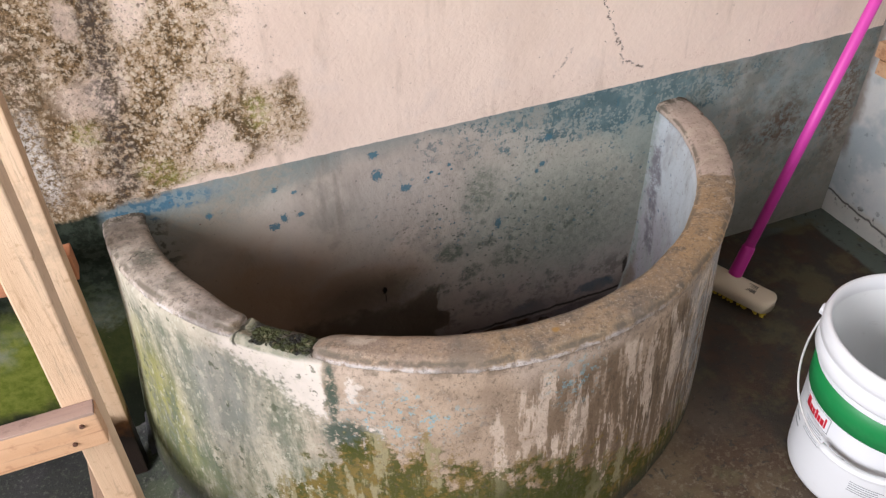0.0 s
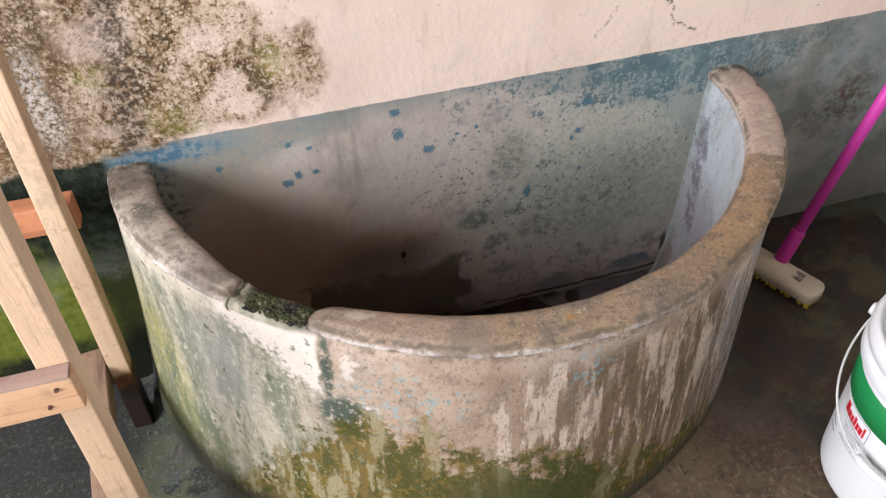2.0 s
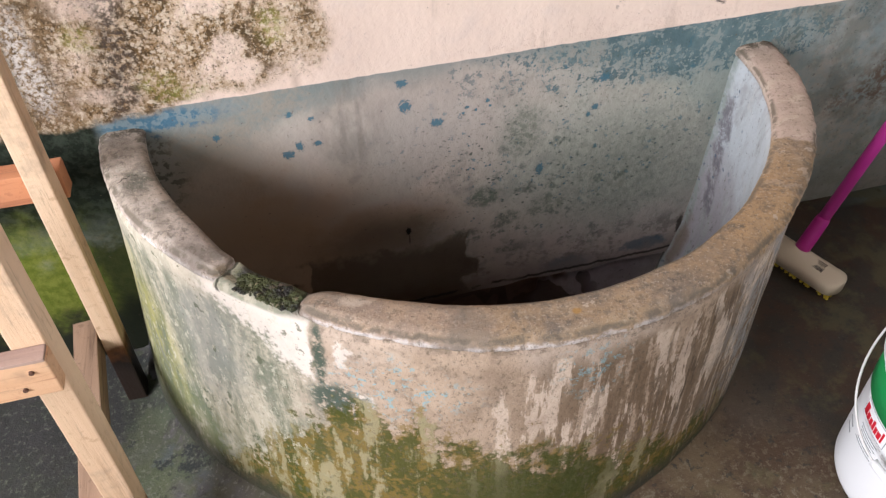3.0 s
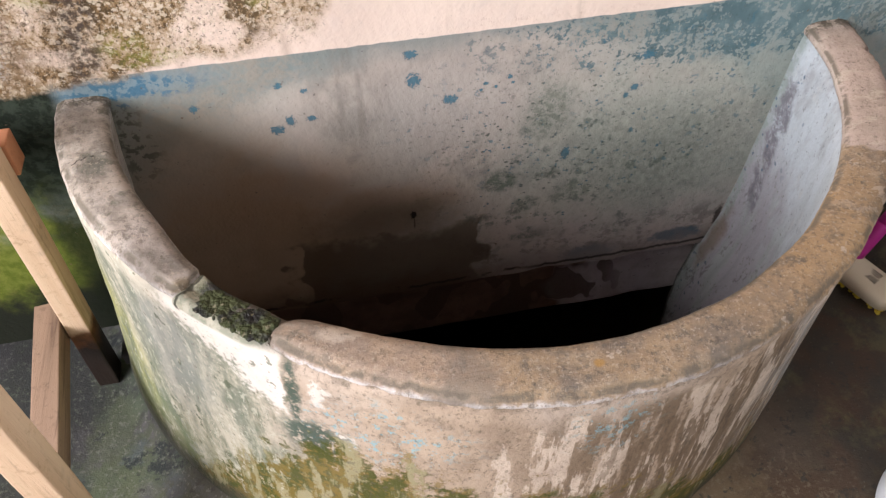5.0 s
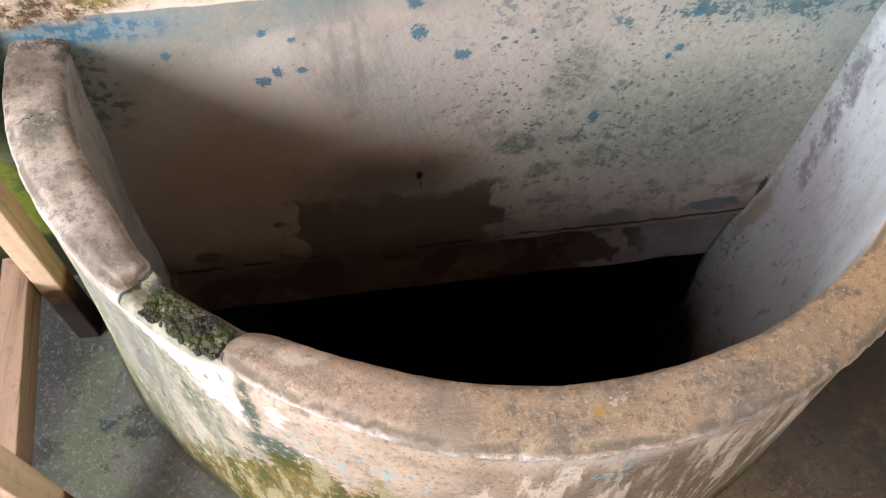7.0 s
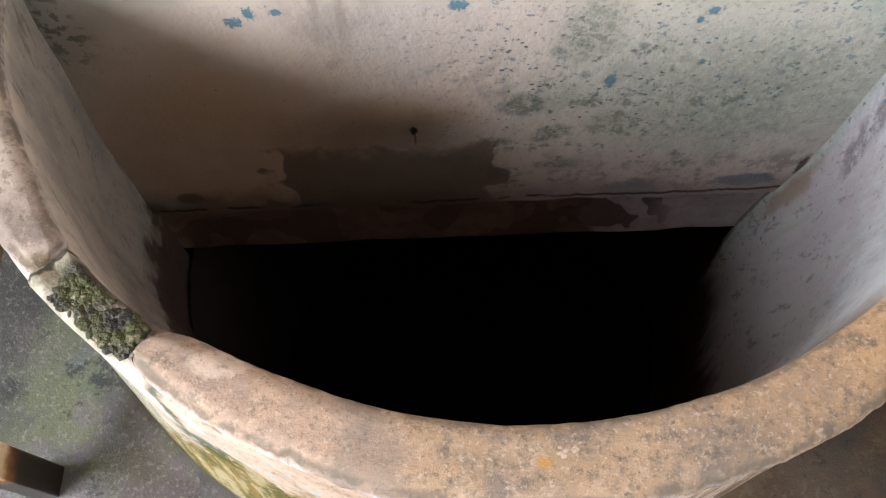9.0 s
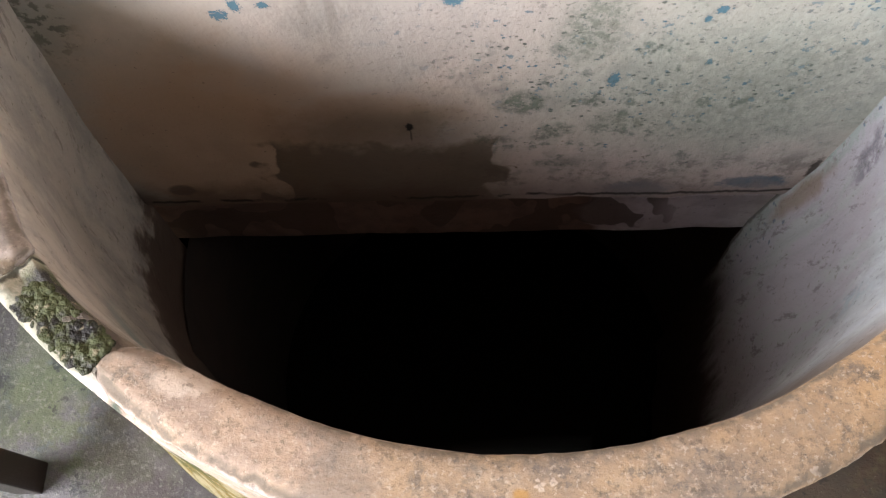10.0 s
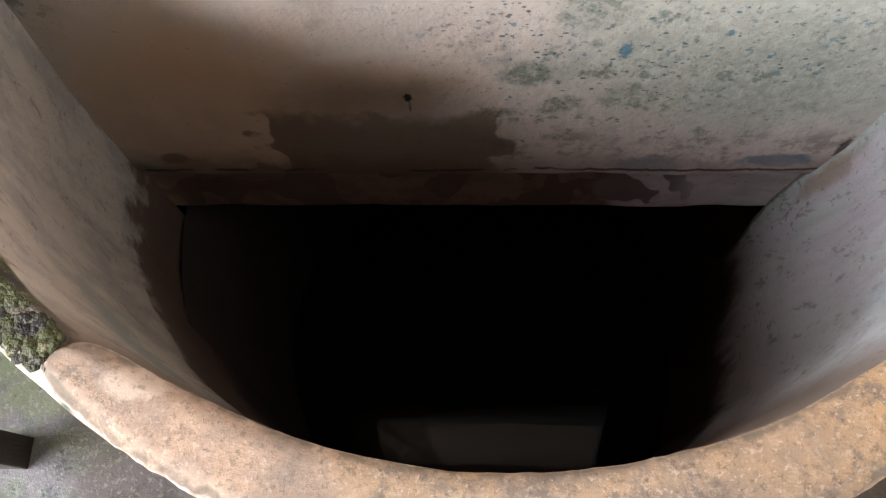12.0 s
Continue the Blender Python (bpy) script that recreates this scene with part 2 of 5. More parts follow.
    # damp along the wall foot, deepened at left to paint in the shade there
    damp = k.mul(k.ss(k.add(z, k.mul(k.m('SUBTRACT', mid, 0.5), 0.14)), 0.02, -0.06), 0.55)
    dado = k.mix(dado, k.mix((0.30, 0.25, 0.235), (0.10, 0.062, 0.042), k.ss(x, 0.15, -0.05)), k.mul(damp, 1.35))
    hole = k.any(k.blob(x, z, -0.105, 0.160, 0.0055, 0.009, 0.3, 2.5, chipn), k.mul(k.blob(x, z, -0.104, 0.138, 0.0016, 0.016, 0.5, 1.5, chipn), 0.6))
    dado = k.mix(dado, (0.01, 0.008, 0.006), hole)
    base_crack = k.m('ABSOLUTE', k.m('SUBTRACT', z, k.add(-0.062, k.mul(k.m('SUBTRACT', k.noise(16, 5, 0.65, k.vec(x, 0.0, 0.0)), 0.5), 0.03))))
    base_crack = k.mul(k.ss(base_crack, 0.0065, 0.0015), k.m('MAXIMUM', k.ss(k.noise(9, 4, 0.6, flat), 0.50, 0.56), k.ss(x, 0.05, 0.2)))
    notch = k.blob(x, z, 0.553, 0.012, 0.007, 0.034, 0.4, 2.2, chipn)
    dado = k.mix(dado, (0.02, 0.016, 0.013), k.mul(k.any(base_crack, notch), 0.85))
    dots = k.ss(k.noise(120, 4, 0.65, k.vec(x, 27.0, z)), 0.655, 0.675)
    dado = k.mix(dado, (0.05, 0.045, 0.04), k.mul(dots, 0.5))
    # moss low down beside the tank
    moss_zone = k.mul(k.ss(x, -0.60, -0.64), k.ss(k.add(z, k.mul(k.m('SUBTRACT', mid, 0.5), 0.25)), 0.40, 0.26))
    moss = k.mix((0.085, 0.115, 0.012), (0.15, 0.17, 0.03), k.ss(fine, 0.35, 0.65))
    moss = k.mix(moss, (0.20, 0.22, 0.15), k.mul(k.ss(mid, 0.5, 0.7), k.ss(z, 0.2, 0.36)))
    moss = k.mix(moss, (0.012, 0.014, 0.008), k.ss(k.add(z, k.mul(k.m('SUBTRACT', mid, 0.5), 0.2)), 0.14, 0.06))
    # the same shade painted over the moss, blackest towards the tank
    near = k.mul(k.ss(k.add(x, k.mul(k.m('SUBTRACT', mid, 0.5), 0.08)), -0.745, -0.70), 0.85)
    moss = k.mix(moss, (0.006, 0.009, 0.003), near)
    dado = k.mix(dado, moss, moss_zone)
    # rusty damp by the corner
    east = k.ss(x, 0.60, 0.66)
    scab = k.noise(48, 8, 0.76, flat)
    dado = k.mix(dado, (0.135, 0.145, 0.125), k.mul(k.mul(east, k.ss(k.noise(9, 7, 0.72, k.vec(x, 113.0, z)), 0.46, 0.60)), 0.6))
    lowr = k.mul(east, k.ss(k.add(z, k.mul(mid, 0.2)), 0.36, 0.12))
    dado = k.mix(dado, (0.25, 0.235, 0.20), k.mul(lowr, 0.65))
    rust = k.any(k.blob(x, z, 1.165, 0.34, 0.04, 0.13, 0.5, 1.6, mid), k.blob(x, z, 0.97, 0.33, 0.06, 0.07, 0.7, 2.2, mid), k.mul(k.blob(x, z, 0.87, 0.30, 0.03, 0.04, 0.7, 2.2, mid), 0.7))
    dado = k.mix(dado, (0.12, 0.075, 0.048), k.mul(k.mul(rust, k.ss(scab, 0.44, 0.55)), 0.85))
    dado = k.mix(dado, (0.045, 0.048, 0.045), k.mul(k.mul(east, k.ss(k.noise(90, 5, 0.72, k.vec(x, 117.0, z)), 0.60, 0.64)), 0.6))
    # the line, hand cut
    edge = k.add(z, k.mul(k.m('SUBTRACT', k.noise(30, 3, 0.5, flat), 0.5), 0.006))
    colour = k.mix(dado, up, k.ss(edge, 0.5485, 0.5505))
    # mould on the pink
    edge_n = k.mul(k.m('SUBTRACT', k.noise(13, 6, 0.7, flat), 0.5), 0.22)
    zone = k.any(k.ss(k.add(x, edge_n), -0.30, -0.36), k.mul(k.blob(x, z, -0.285, 0.655, 0.07, 0.075, 0.35, 2.0, mid), 0.9))
    zone = k.mul(zone, k.ss(k.add(z, k.mul(k.m('ADD', edge_n, k.mul(k.ss(x, -0.42, -0.56), 0.09)), 0.3)), 0.555, 0.580))
    clear = k.any(k.blob(x, z, -0.582, 0.755, 0.052, 0.036, 0.45, 1.8, mid), k.blob(x, z, -0.40, 0.730, 0.036, 0.024, 0.2, 2.6, mid), k.blob(x, z, -0.564, 0.885, 0.022, 0.035, 0.3, 1.8, mid),
                  k.blob(x, z, -0.378, 0.646, 0.028, 0.026, 0.25, 2.4, mid), k.blob(x, z, -0.366, 0.598, 0.032, 0.020, 0.3, 2.0, mid), k.blob(x, z, -0.595, 0.592, 0.04, 0.018, 0.5, 1.8, mid),
                  k.blob(x, z, -0.465, 0.90, 0.02, 0.04, 0.5, 2.0, mid))
    body = k.noise(13, 8, 0.74, k.vec(x, 0.0, k.mul(z, 0.55)))
    crumb = k.noise(60, 8, 0.78, flat)
    speck = k.noise(125, 5, 0.75, flat)
    grow = k.mul(zone, k.m('SUBTRACT', 1.0, k.mul(clear, 0.8)))
    colour = k.mix(colour, (0.45, 0.335, 0.215), k.mul(k.mul(grow, k.ss(body, 0.34, 0.50)), 0.85))
    brown_m = k.mul(grow, k.ss(k.add(k.mul(body, 0.6), k.mul(crumb, 0.5)), 0.52, 0.58))
    colour = k.mix(colour, (0.215, 0.132, 0.056), k.mul(brown_m, 0.9))
    soak = k.mul(k.mul(zone, k.ss(k.add(x, k.mul(k.m('SUBTRACT', mid, 0.5), 0.10)), -0.59, -0.65)), k.ss(k.add(k.mul(body, 0.6), k.mul(crumb, 0.4)), 0.30, 0.48))
    colour = k.mix(colour, (0.14, 0.088, 0.042), k.mul(soak, 0.88))
    black = k.mul(grow, k.ss(k.add(k.mul(body, 0.5), k.add(k.mul(crumb, 0.35), k.mul(speck, 0.3))), 0.60, 0.62))
    dark_streak = k.any(k.mul(k.blob(x, z, -0.69, 0.68, 0.05, 0.11, 0.6, 1.4, mid), 0.9), k.blob(x, z, -0.53, 0.86, 0.020, 0.12, 0.6, 1.4, mid), k.blob(x, z, -0.525, 0.70, 0.030, 0.05, 0.6, 2.0, mid),
                        k.blob(x, z, -0.56, 0.62, 0.028, 0.045, 0.6, 2.0, mid), k.blob(x, z, -0.66, 0.85, 0.045, 0.10, 0.6, 1.8, mid), k.mul(k.blob(x, z, -0.42, 0.83, 0.012, 0.09, 0.6, 1.8, mid), 0.7),
                        k.mul(k.blob(x, z, -0.33, 0.69, 0.035, 0.025, 0.6, 2.0, mid), 0.8))
    black = k.m('MAXIMUM', black, k.mul(k.mul(dark_streak, zone), k.ss(k.add(k.mul(crumb, 0.6), k.mul(speck, 0.4)), 0.46, 0.53)))
    colour = k.mix(colour, (0.066, 0.043, 0.020), k.mul(black, 0.88))
    pits = k.mul(k.ss(k.add(x, edge_n), -0.24, -0.36), k.mul(k.ss(z, 0.556, 0.58), k.ss(k.noise(165, 4, 0.7, k.vec(x, 17.0, z)), 0.59, 0.61)))
    colour = k.mix(colour, (0.05, 0.036, 0.022), k.mul(pits, 0.75))
    nodule = k.mul(k.ss(k.cells(105, flat), 0.36, 0.24), k.ss(k.noise(16, 3, 0.6, k.vec(x, 33.0, z)), 0.47, 0.54))
    pale = k.mul(zone, k.any(k.ss(k.noise(75, 6, 0.72, k.vec(x, 7.0, z)), 0.56, 0.58), nodule))
    colour = k.mix(colour, (0.72, 0.615, 0.49), k.mul(pale, k.m('SUBTRACT', 0.72, k.mul(soak, 0.45))))
    # raised cream flakes and a purple-grey run between them
    run_x = k.add(x, k.add(0.541, k.mul(k.m('SUBTRACT', z, 0.75), -0.11)))
    dusk = k.mul(k.mul(zone, k.ss(k.add(k.m('ABSOLUTE', run_x), k.mul(k.m('SUBTRACT', k.noise(19, 6, 0.7, flat), 0.5), 0.16)), 0.036, 0.004)), k.ss(k.add(k.mul(crumb, 0.55), k.mul(speck, 0.45)), 0.43, 0.53))
    colour = k.mix(colour, (0.085, 0.068, 0.062), k.mul(dusk, 0.68))
    flk = k.ss(k.add(k.cells(62, flat), k.mul(k.m('SUBTRACT', k.noise(120, 4, 0.7, flat), 0.5), 0.9)), 0.36, 0.28)
    flk = k.mul(k.mul(grow, flk), k.mul(k.ss(k.noise(20, 3, 0.6, k.vec(x, 91.0, z)), 0.49, 0.56), k.inv(k.mul(dusk, 0.7))))
    colour = k.mix(colour, (0.74, 0.64, 0.51), k.mul(flk, k.m('SUBTRACT', 0.75, k.mul(soak, 0.55))))
    crumbs = k.mul(k.mul(grow, k.ss(k.noise(95, 5, 0.7, k.vec(x, 97.0, z)), 0.555, 0.575)), k.inv(k.mul(dusk, 0.5)))
    colour = k.mix(colour, (0.66, 0.56, 0.43), k.mul(crumbs, k.m('SUBTRACT', 0.7, k.mul(soak, 0.4))))
    holes = k.mul(grow, k.ss(k.noise(115, 5, 0.7, k.vec(x, 103.0, z)), 0.575, 0.595))
    colour = k.mix(colour, (0.075, 0.048, 0.024), k.mul(holes, 0.8))
    crust = k.mul(k.blob(x, z, -0.682, 0.66, 0.022, 0.075, 0.6, 1.8, mid), k.ss(speck, 0.44, 0.56))
    colour = k.mix(colour, (0.62, 0.58, 0.54), k.mul(k.mul(crust, k.ss(z, 0.552, 0.57)), 0.75))
    yell = k.any(k.blob(x, z, -0.475, 0.572, 0.04, 0.018, 0.6, 1.6, mid), k.blob(x, z, -0.306, 0.667, 0.022, 0.03, 0.6, 1.6, mid), k.blob(x, z, -0.596, 0.693, 0.022, 0.022, 0.6, 1.6, mid), k.blob(x, z, -0.50, 0.60, 0.03, 0.02, 0.6, 1.6, mid))
    colour = k.mix(colour, (0.30, 0.31, 0.06), k.mul(k.mul(yell, k.ss(z, 0.551, 0.56)), k.mul(k.ss(crumb, 0.44, 0.56), 0.48)))
    border = k.add(x, edge_n)
    edge_dots = k.mul(k.mul(k.ss(border, -0.14, -0.32), k.ss(z, 0.555, 0.575)), k.ss(crumb, 0.585, 0.63))
    colour = k.mix(colour, (0.10, 0.075, 0.05), k.mul(edge_dots, 0.75))
    hair = k.ss(k.noise(75, 3, 0.6, k.vec(x, 11.0, z)), 0.70, 0.72)
    colour = k.mix(colour, (0.13, 0.09, 0.065), k.mul(hair, 0.7))
    # hairline cracks
    jig = k.mul(k.m('SUBTRACT', k.noise(40, 3, 0.6, flat), 0.5), 0.05)
    cr = k.add(k.m('SUBTRACT', x, 0.438), k.add(k.mul(k.m('SUBTRACT', z, 0.69), 0.42), jig))
    cr = k.mul(k.ss(k.m('ABSOLUTE', cr), 0.0048, 0.0015), k.mul(k.ss(z, 0.597, 0.61), k.ss(z, 0.83, 0.80)))
    hook = k.add(k.m('SUBTRACT', z, 0.596), k.add(k.mul(k.m('SUBTRACT', x, 0.50), 0.43), k.mul(jig, 0.5)))
    hook = k.mul(k.ss(k.m('ABSOLUTE', hook), 0.005, 0.0015), k.mul(k.ss(x, 0.462, 0.47), k.ss(x, 0.53, 0.52)))
    side = k.add(k.m('SUBTRACT', x, 0.325), k.add(k.mul(k.m('SUBTRACT', z, 0.634), -0.62), jig))
    side = k.mul(k.mul(k.ss(k.m('ABSOLUTE', side), 0.004, 0.001), k.mul(k.ss(z, 0.60, 0.61), k.ss(z, 0.67, 0.655))), 0.55)
    cr = k.mul(k.any(cr, hook, side), k.ss(k.noise(75, 4, 0.6, k.vec(x, 5.0, k.mul(z, 1.6))), 0.47, 0.53))
    colour = k.mix(colour, (0.06, 0.045, 0.035), k.mul(cr, 0.8))
    height = k.add(k.add(k.mul(mid, 0.6), k.mul(fine, 0.6)), k.add(k.mul(grit, 0.22), k.add(k.mul(k.any(fl, chips, fl_dark, hole, pit_dark, flake), -0.35), k.add(k.mul(k.any(pale, flk), 0.7), k.mul(k.any(pits, cr), -0.5)))))
    rough = k.m('SUBTRACT', 0.88, k.mul(wet, 0.25))
    return k.done(colour, rough, height, 0.42, 0.006, spec=0.22)


def parapet_paint():
    """Weathered plaster of the tank: washed out white, drips and moss, on the outside; old blue wash inside, shade
    painted in downwards.
    """
    k = Mat("weathered_tank_plaster")
    x, y, z = k.x, k.y, k.z
    rx = k.m('SUBTRACT', x, 0.015)
    th = k.m('ARCTAN2', rx, k.mul(y, -1.0))
    s = k.mul(th, 0.62)
    rad = k.m('SQRT', k.add(k.mul(rx, rx), k.mul(y, y)))
    big, mid, fine, grit = k.noise(3.2, 3), k.noise(15, 5, 0.6), k.noise(60, 5, 0.65), k.noise(210, 3, 0.6)
    run = k.noise(24, 5, 0.62, k.vec(k.mul(s, 1.0), 0.0, k.mul(z, 0.16)))
    run2 = k.noise(46, 4, 0.6, k.vec(k.mul(s, 1.0), 4.0, k.mul(z, 0.12)))
    w = k.m('SUBTRACT', mid, 0.5)
    splash = k.noise(120, 4, 0.6)
    # outside
    out = k.mix((0.41, 0.315, 0.235), (0.30, 0.225, 0.165), k.ss(mid, 0.38, 0.66))
    out = k.mix(out, (0.47, 0.39, 0.325), k.mul(k.ss(big, 0.5, 0.62), 0.6))
    out = k.mix(out, (0.20, 0.16, 0.125), k.mul(k.ss(k.noise(34, 6, 0.72), 0.52, 0.64), 0.5))
    # darker damp with pale drips on the right part
    dampz = k.mul(k.ss(s, -0.16, 0.02), k.ss(k.add(z, k.mul(w, 0.1)), 0.47, 0.42))
    out = k.mix(out, (0.165, 0.115, 0.074), k.mul(k.mul(dampz, k.ss(k.add(k.mul(run2, 0.8), k.mul(splash, 0.2)), 0.42, 0.50)), 0.9))
    ragged = k.add(k.mul(run, 0.75), k.add(k.mul(fine, 0.12), k.mul(run2, 0.13)))
    ends = k.m('SUBTRACT', z, k.add(0.22, k.mul(k.m('SUBTRACT', run2, 0.5), 0.55)))
    drip = k.mul(k.mul(k.ss(s, -0.15, -0.12), k.ss(ragged, 0.495, 0.515)), k.mul(k.ss(k.add(z, k.mul(w, 0.12)), 0.455, 0.43), k.ss(ends, -0.01, 0.01)))
    out = k.mix(out, k.mix((0.57, 0.47, 0.38), (0.44, 0.35, 0.28), k.ss(mid, 0.4, 0.62)), k.mul(drip, 0.92))
    flow = k.mul(k.mul(k.ss(s, -0.02, 0.06), k.ss(z, 0.44, 0.38)), k.ss(k.add(k.mul(run2, 0.8), k.mul(fine, 0.2)), 0.535, 0.55))
    out = k.mix(out, (0.15, 0.105, 0.068), k.mul(flow, 0.8))
    grey_right = k.mul(k.ss(s, 0.22, 0.42), k.ss(k.add(mid, k.mul(fine, 0.4)), 0.62, 0.8))
    out = k.mix(out, (0.29, 0.30, 0.31), k.mul(grey_right, 0.7))
    # greyish left part with vertical runs
    leftz = k.ss(k.add(s, k.mul(w, 0.16)), -0.36, -0.46)
    soft_run = k.noise(13, 6, 0.66, k.vec(k.add(s, k.mul(z, 0.12)), 31.0, k.mul(z, 0.28)))
    lcol = k.mix((0.185, 0.195, 0.15), (0.45, 0.41, 0.325), k.ss(k.add(k.mul(soft_run, 0.75), k.add(k.mul(fine, 0.18), k.mul(splash, 0.12))), 0.44, 0.60))
    lcol = k.mix(lcol, (0.105, 0.13, 0.085), k.mul(k.ss(k.noise(9, 8, 0.74, k.vec(k.add(s, k.mul(z, 0.10)), 9.0, k.mul(z, 0.30))), 0.475, 0.575), 0.75))
    lcol = k.mix(lcol, (0.30, 0.31, 0.29), k.mul(k.blob(s, z, -0.60, 0.36, 0.07, 0.11, 0.6, 1.6, mid), 0.6))
    lcol = k.mix(lcol, (0.50, 0.45, 0.37), k.mul(k.ss(k.add(z, k.mul(w, 0.1)), 0.43, 0.49), 0.6))
    lcol = k.mix(lcol, (0.55, 0.51, 0.43), k.mul(k.ss(k.noise(40, 6, 0.72, k.vec(s, 3.0, k.mul(z, 0.5))), 0.58, 0.66), 0.55))
    out = k.mix(out, lcol, leftz)
    yel = k.mul(k.blob(s, z, -0.80, 0.20, 0.10, 0.17, 0.6, 1.2, mid), k.ss(k.add(k.mul(soft_run, 0.6), k.mul(fine, 0.4)), 0.38, 0.56))
    out = k.mix(out, (0.25, 0.25, 0.055), k.mul(yel, 0.8))
    lowg = k.mul(leftz, k.mul(k.ss(k.add(z, k.mul(w, 0.25)), 0.24, 0.08), k.ss(k.add(k.mul(fine, 0.5), k.mul(mid, 0.5)), 0.40, 0.56)))
    out = k.mix(out, (0.10, 0.115, 0.05), k.mul(lowg, 0.85))
    # scoured white patch under the broken rim
    below = k.m('SUBTRACT', z, k.m('SUBTRACT', 0.462, k.mul(k.add(s, 0.57), 0.56)))
    seam = k.add(s, k.mul(k.m('SUBTRACT', k.noise(28, 5, 0.65), 0.5), 0.03))
    rag = k.add(k.mul(w, 0.11), k.mul(k.m('SUBTRACT', splash, 0.5), 0.06))
    white = k.mul(k.ss(k.add(below, rag), -0.006, 0.022), k.mul(k.ss(seam, -0.385, -0.395), k.ss(k.add(s, k.mul(w, 0.1)), -0.62, -0.55)))
    white = k.any(white, k.mul(k.blob(s, z, -0.315, 0.350, 0.016, 0.020, 0.3, 1.6, splash), 0.8), k.mul(k.blob(s, z, -0.345, 0.445, 0.009, 0.026, 0.4, 2.2, splash), 0.8), k.mul(k.blob(s, z, -0.335, 0.456, 0.008, 0.008, 0.4, 2.2, splash), 0.7))
    out = k.mix(out, (0.66, 0.60, 0.545), k.mul(white, k.add(0.72, k.mul(fine, 0.3))))
    # teal paint residue
    teal = k.mul(k.any(k.blob(s, z, -0.27, 0.385, 0.10, 0.06, 0.6, 1.8, mid), k.mul(k.blob(s, z, 0.02, 0.42, 0.05, 0.06, 0.6, 1.8, mid), 0.8)), k.ss(k.noise(75, 7, 0.74), 0.545, 0.585))
    out = k.mix(out, (0.19, 0.37, 0.42), k.mul(teal, 0.75))
    gt = k.mul(k.any(k.blob(s, z, -0.378, 0.43, 0.010, 0.075, 0.5, 2.4, splash), k.blob(s, z, -0.352, 0.335, 0.046, 0.045, 0.4, 2.4, mid)), k.ss(fine, 0.38, 0.50))
    out = k.mix(out, (0.022, 0.055, 0.042), k.mul(gt, 0.88))
    # moss creeping up
    edge = k.add(k.add(k.mul(w, 0.30), k.mul(k.m('SUBTRACT', run, 0.5), 0.22)), k.mul(k.m('SUBTRACT', fine, 0.5), 0.10))
    tilt = k.add(s, 0.37)
    top = k.add(k.m('SUBTRACT', 0.36, k.m('MAXIMUM', k.mul(tilt, 0.37), k.mul(tilt, -1.3))), edge)
    mossm = k.mul(k.ss(k.m('SUBTRACT', top, z), -0.012, 0.035), k.ss(k.add(k.mul(k.noise(90, 8, 0.8), 0.45), k.add(k.mul(run2, 0.55), k.mul(k.m('SUBTRACT', top, z), 1.7))), 0.455, 0.53))
    mosscol = k.mix((0.15, 0.105, 0.018), (0.052, 0.058, 0.006), k.ss(k.add(k.mul(fine, 0.6), k.mul(mid, 0.4)), 0.44, 0.54))
    mosscol = k.mix(mosscol, (0.33, 0.29, 0.17), k.mul(k.ss(k.add(k.mul(run, 0.7), k.mul(fine, 0.3)), 0.52, 0.58), 0.75))
    mosscol = k.mix(mosscol, (0.035, 0.05, 0.006), k.mul(k.blob(s, z, -0.05, 0.13, 0.15, 0.12, 0.5, 1.6, mid), 0.85))
    out = k.mix(out, mosscol, k.mul(mossm, 0.93))
    fringe = k.mul(k.mul(k.ss(k.m('SUBTRACT', top, z), -0.05, 0.0), k.ss(k.m('SUBTRACT', top, z), 0.07, 0.01)), k.mul(k.ss(s, -0.34, -0.26), k.ss(k.noise(55, 7, 0.76), 0.50, 0.57)))
    out = k.mix(out, (0.20, 0.135, 0.045), k.mul(fringe, 0.75))
    grainy = k.mul(k.ss(k.noise(150, 5, 0.75, k.vec(x, y, k.mul(z, 0.7))), 0.565, 0.60), k.ss(s, -0.40, -0.34))
    out = k.mix(out, (0.10, 0.082, 0.06), k.mul(grainy, 0.5))
    streaks = k.mul(k.ss(k.noise(70, 4, 0.65, k.vec(s, 16.0, k.mul(z, 0.08))), 0.57, 0.60), k.mul(k.ss(s, 0.05, 0.2), k.ss(z, 0.46, 0.40)))
    out = k.mix(out, (0.085, 0.062, 0.042), k.mul(streaks, 0.7))
    # shadow below the coping lip painted in, broken up with gritty dirt
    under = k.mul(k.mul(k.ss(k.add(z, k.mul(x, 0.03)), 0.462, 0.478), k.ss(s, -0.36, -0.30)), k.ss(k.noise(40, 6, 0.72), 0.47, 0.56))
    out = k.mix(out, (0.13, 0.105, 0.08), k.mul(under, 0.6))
    chipl = k.ss(k.add(k.cells(46, k.vec(s, 0.0, k.mul(z, 0.8))), k.mul(k.m('SUBTRACT', splash, 0.5), 1.1)), 0.27, 0.20)
    chipl = k.mul(k.mul(chipl, k.ss(s, -0.36, -0.40)), k.ss(k.noise(15, 4, 0.65, k.vec(s, 37.0, z)), 0.50, 0.56))
    out = k.mix(out, (0.085, 0.10, 0.062), k.mul(chipl, 0.75))
    flkl = k.mul(k.mul(leftz, k.ss(k.noise(62, 6, 0.74, k.vec(s, 39.0, k.mul(z, 0.6))), 0.56, 0.59)), k.ss(z, 0.06, 0.2))
    out = k.mix(out, (0.52, 0.49, 0.40), k.mul(flkl, 0.6))
    # darker towards the floor all round
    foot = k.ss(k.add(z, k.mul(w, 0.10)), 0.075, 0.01)
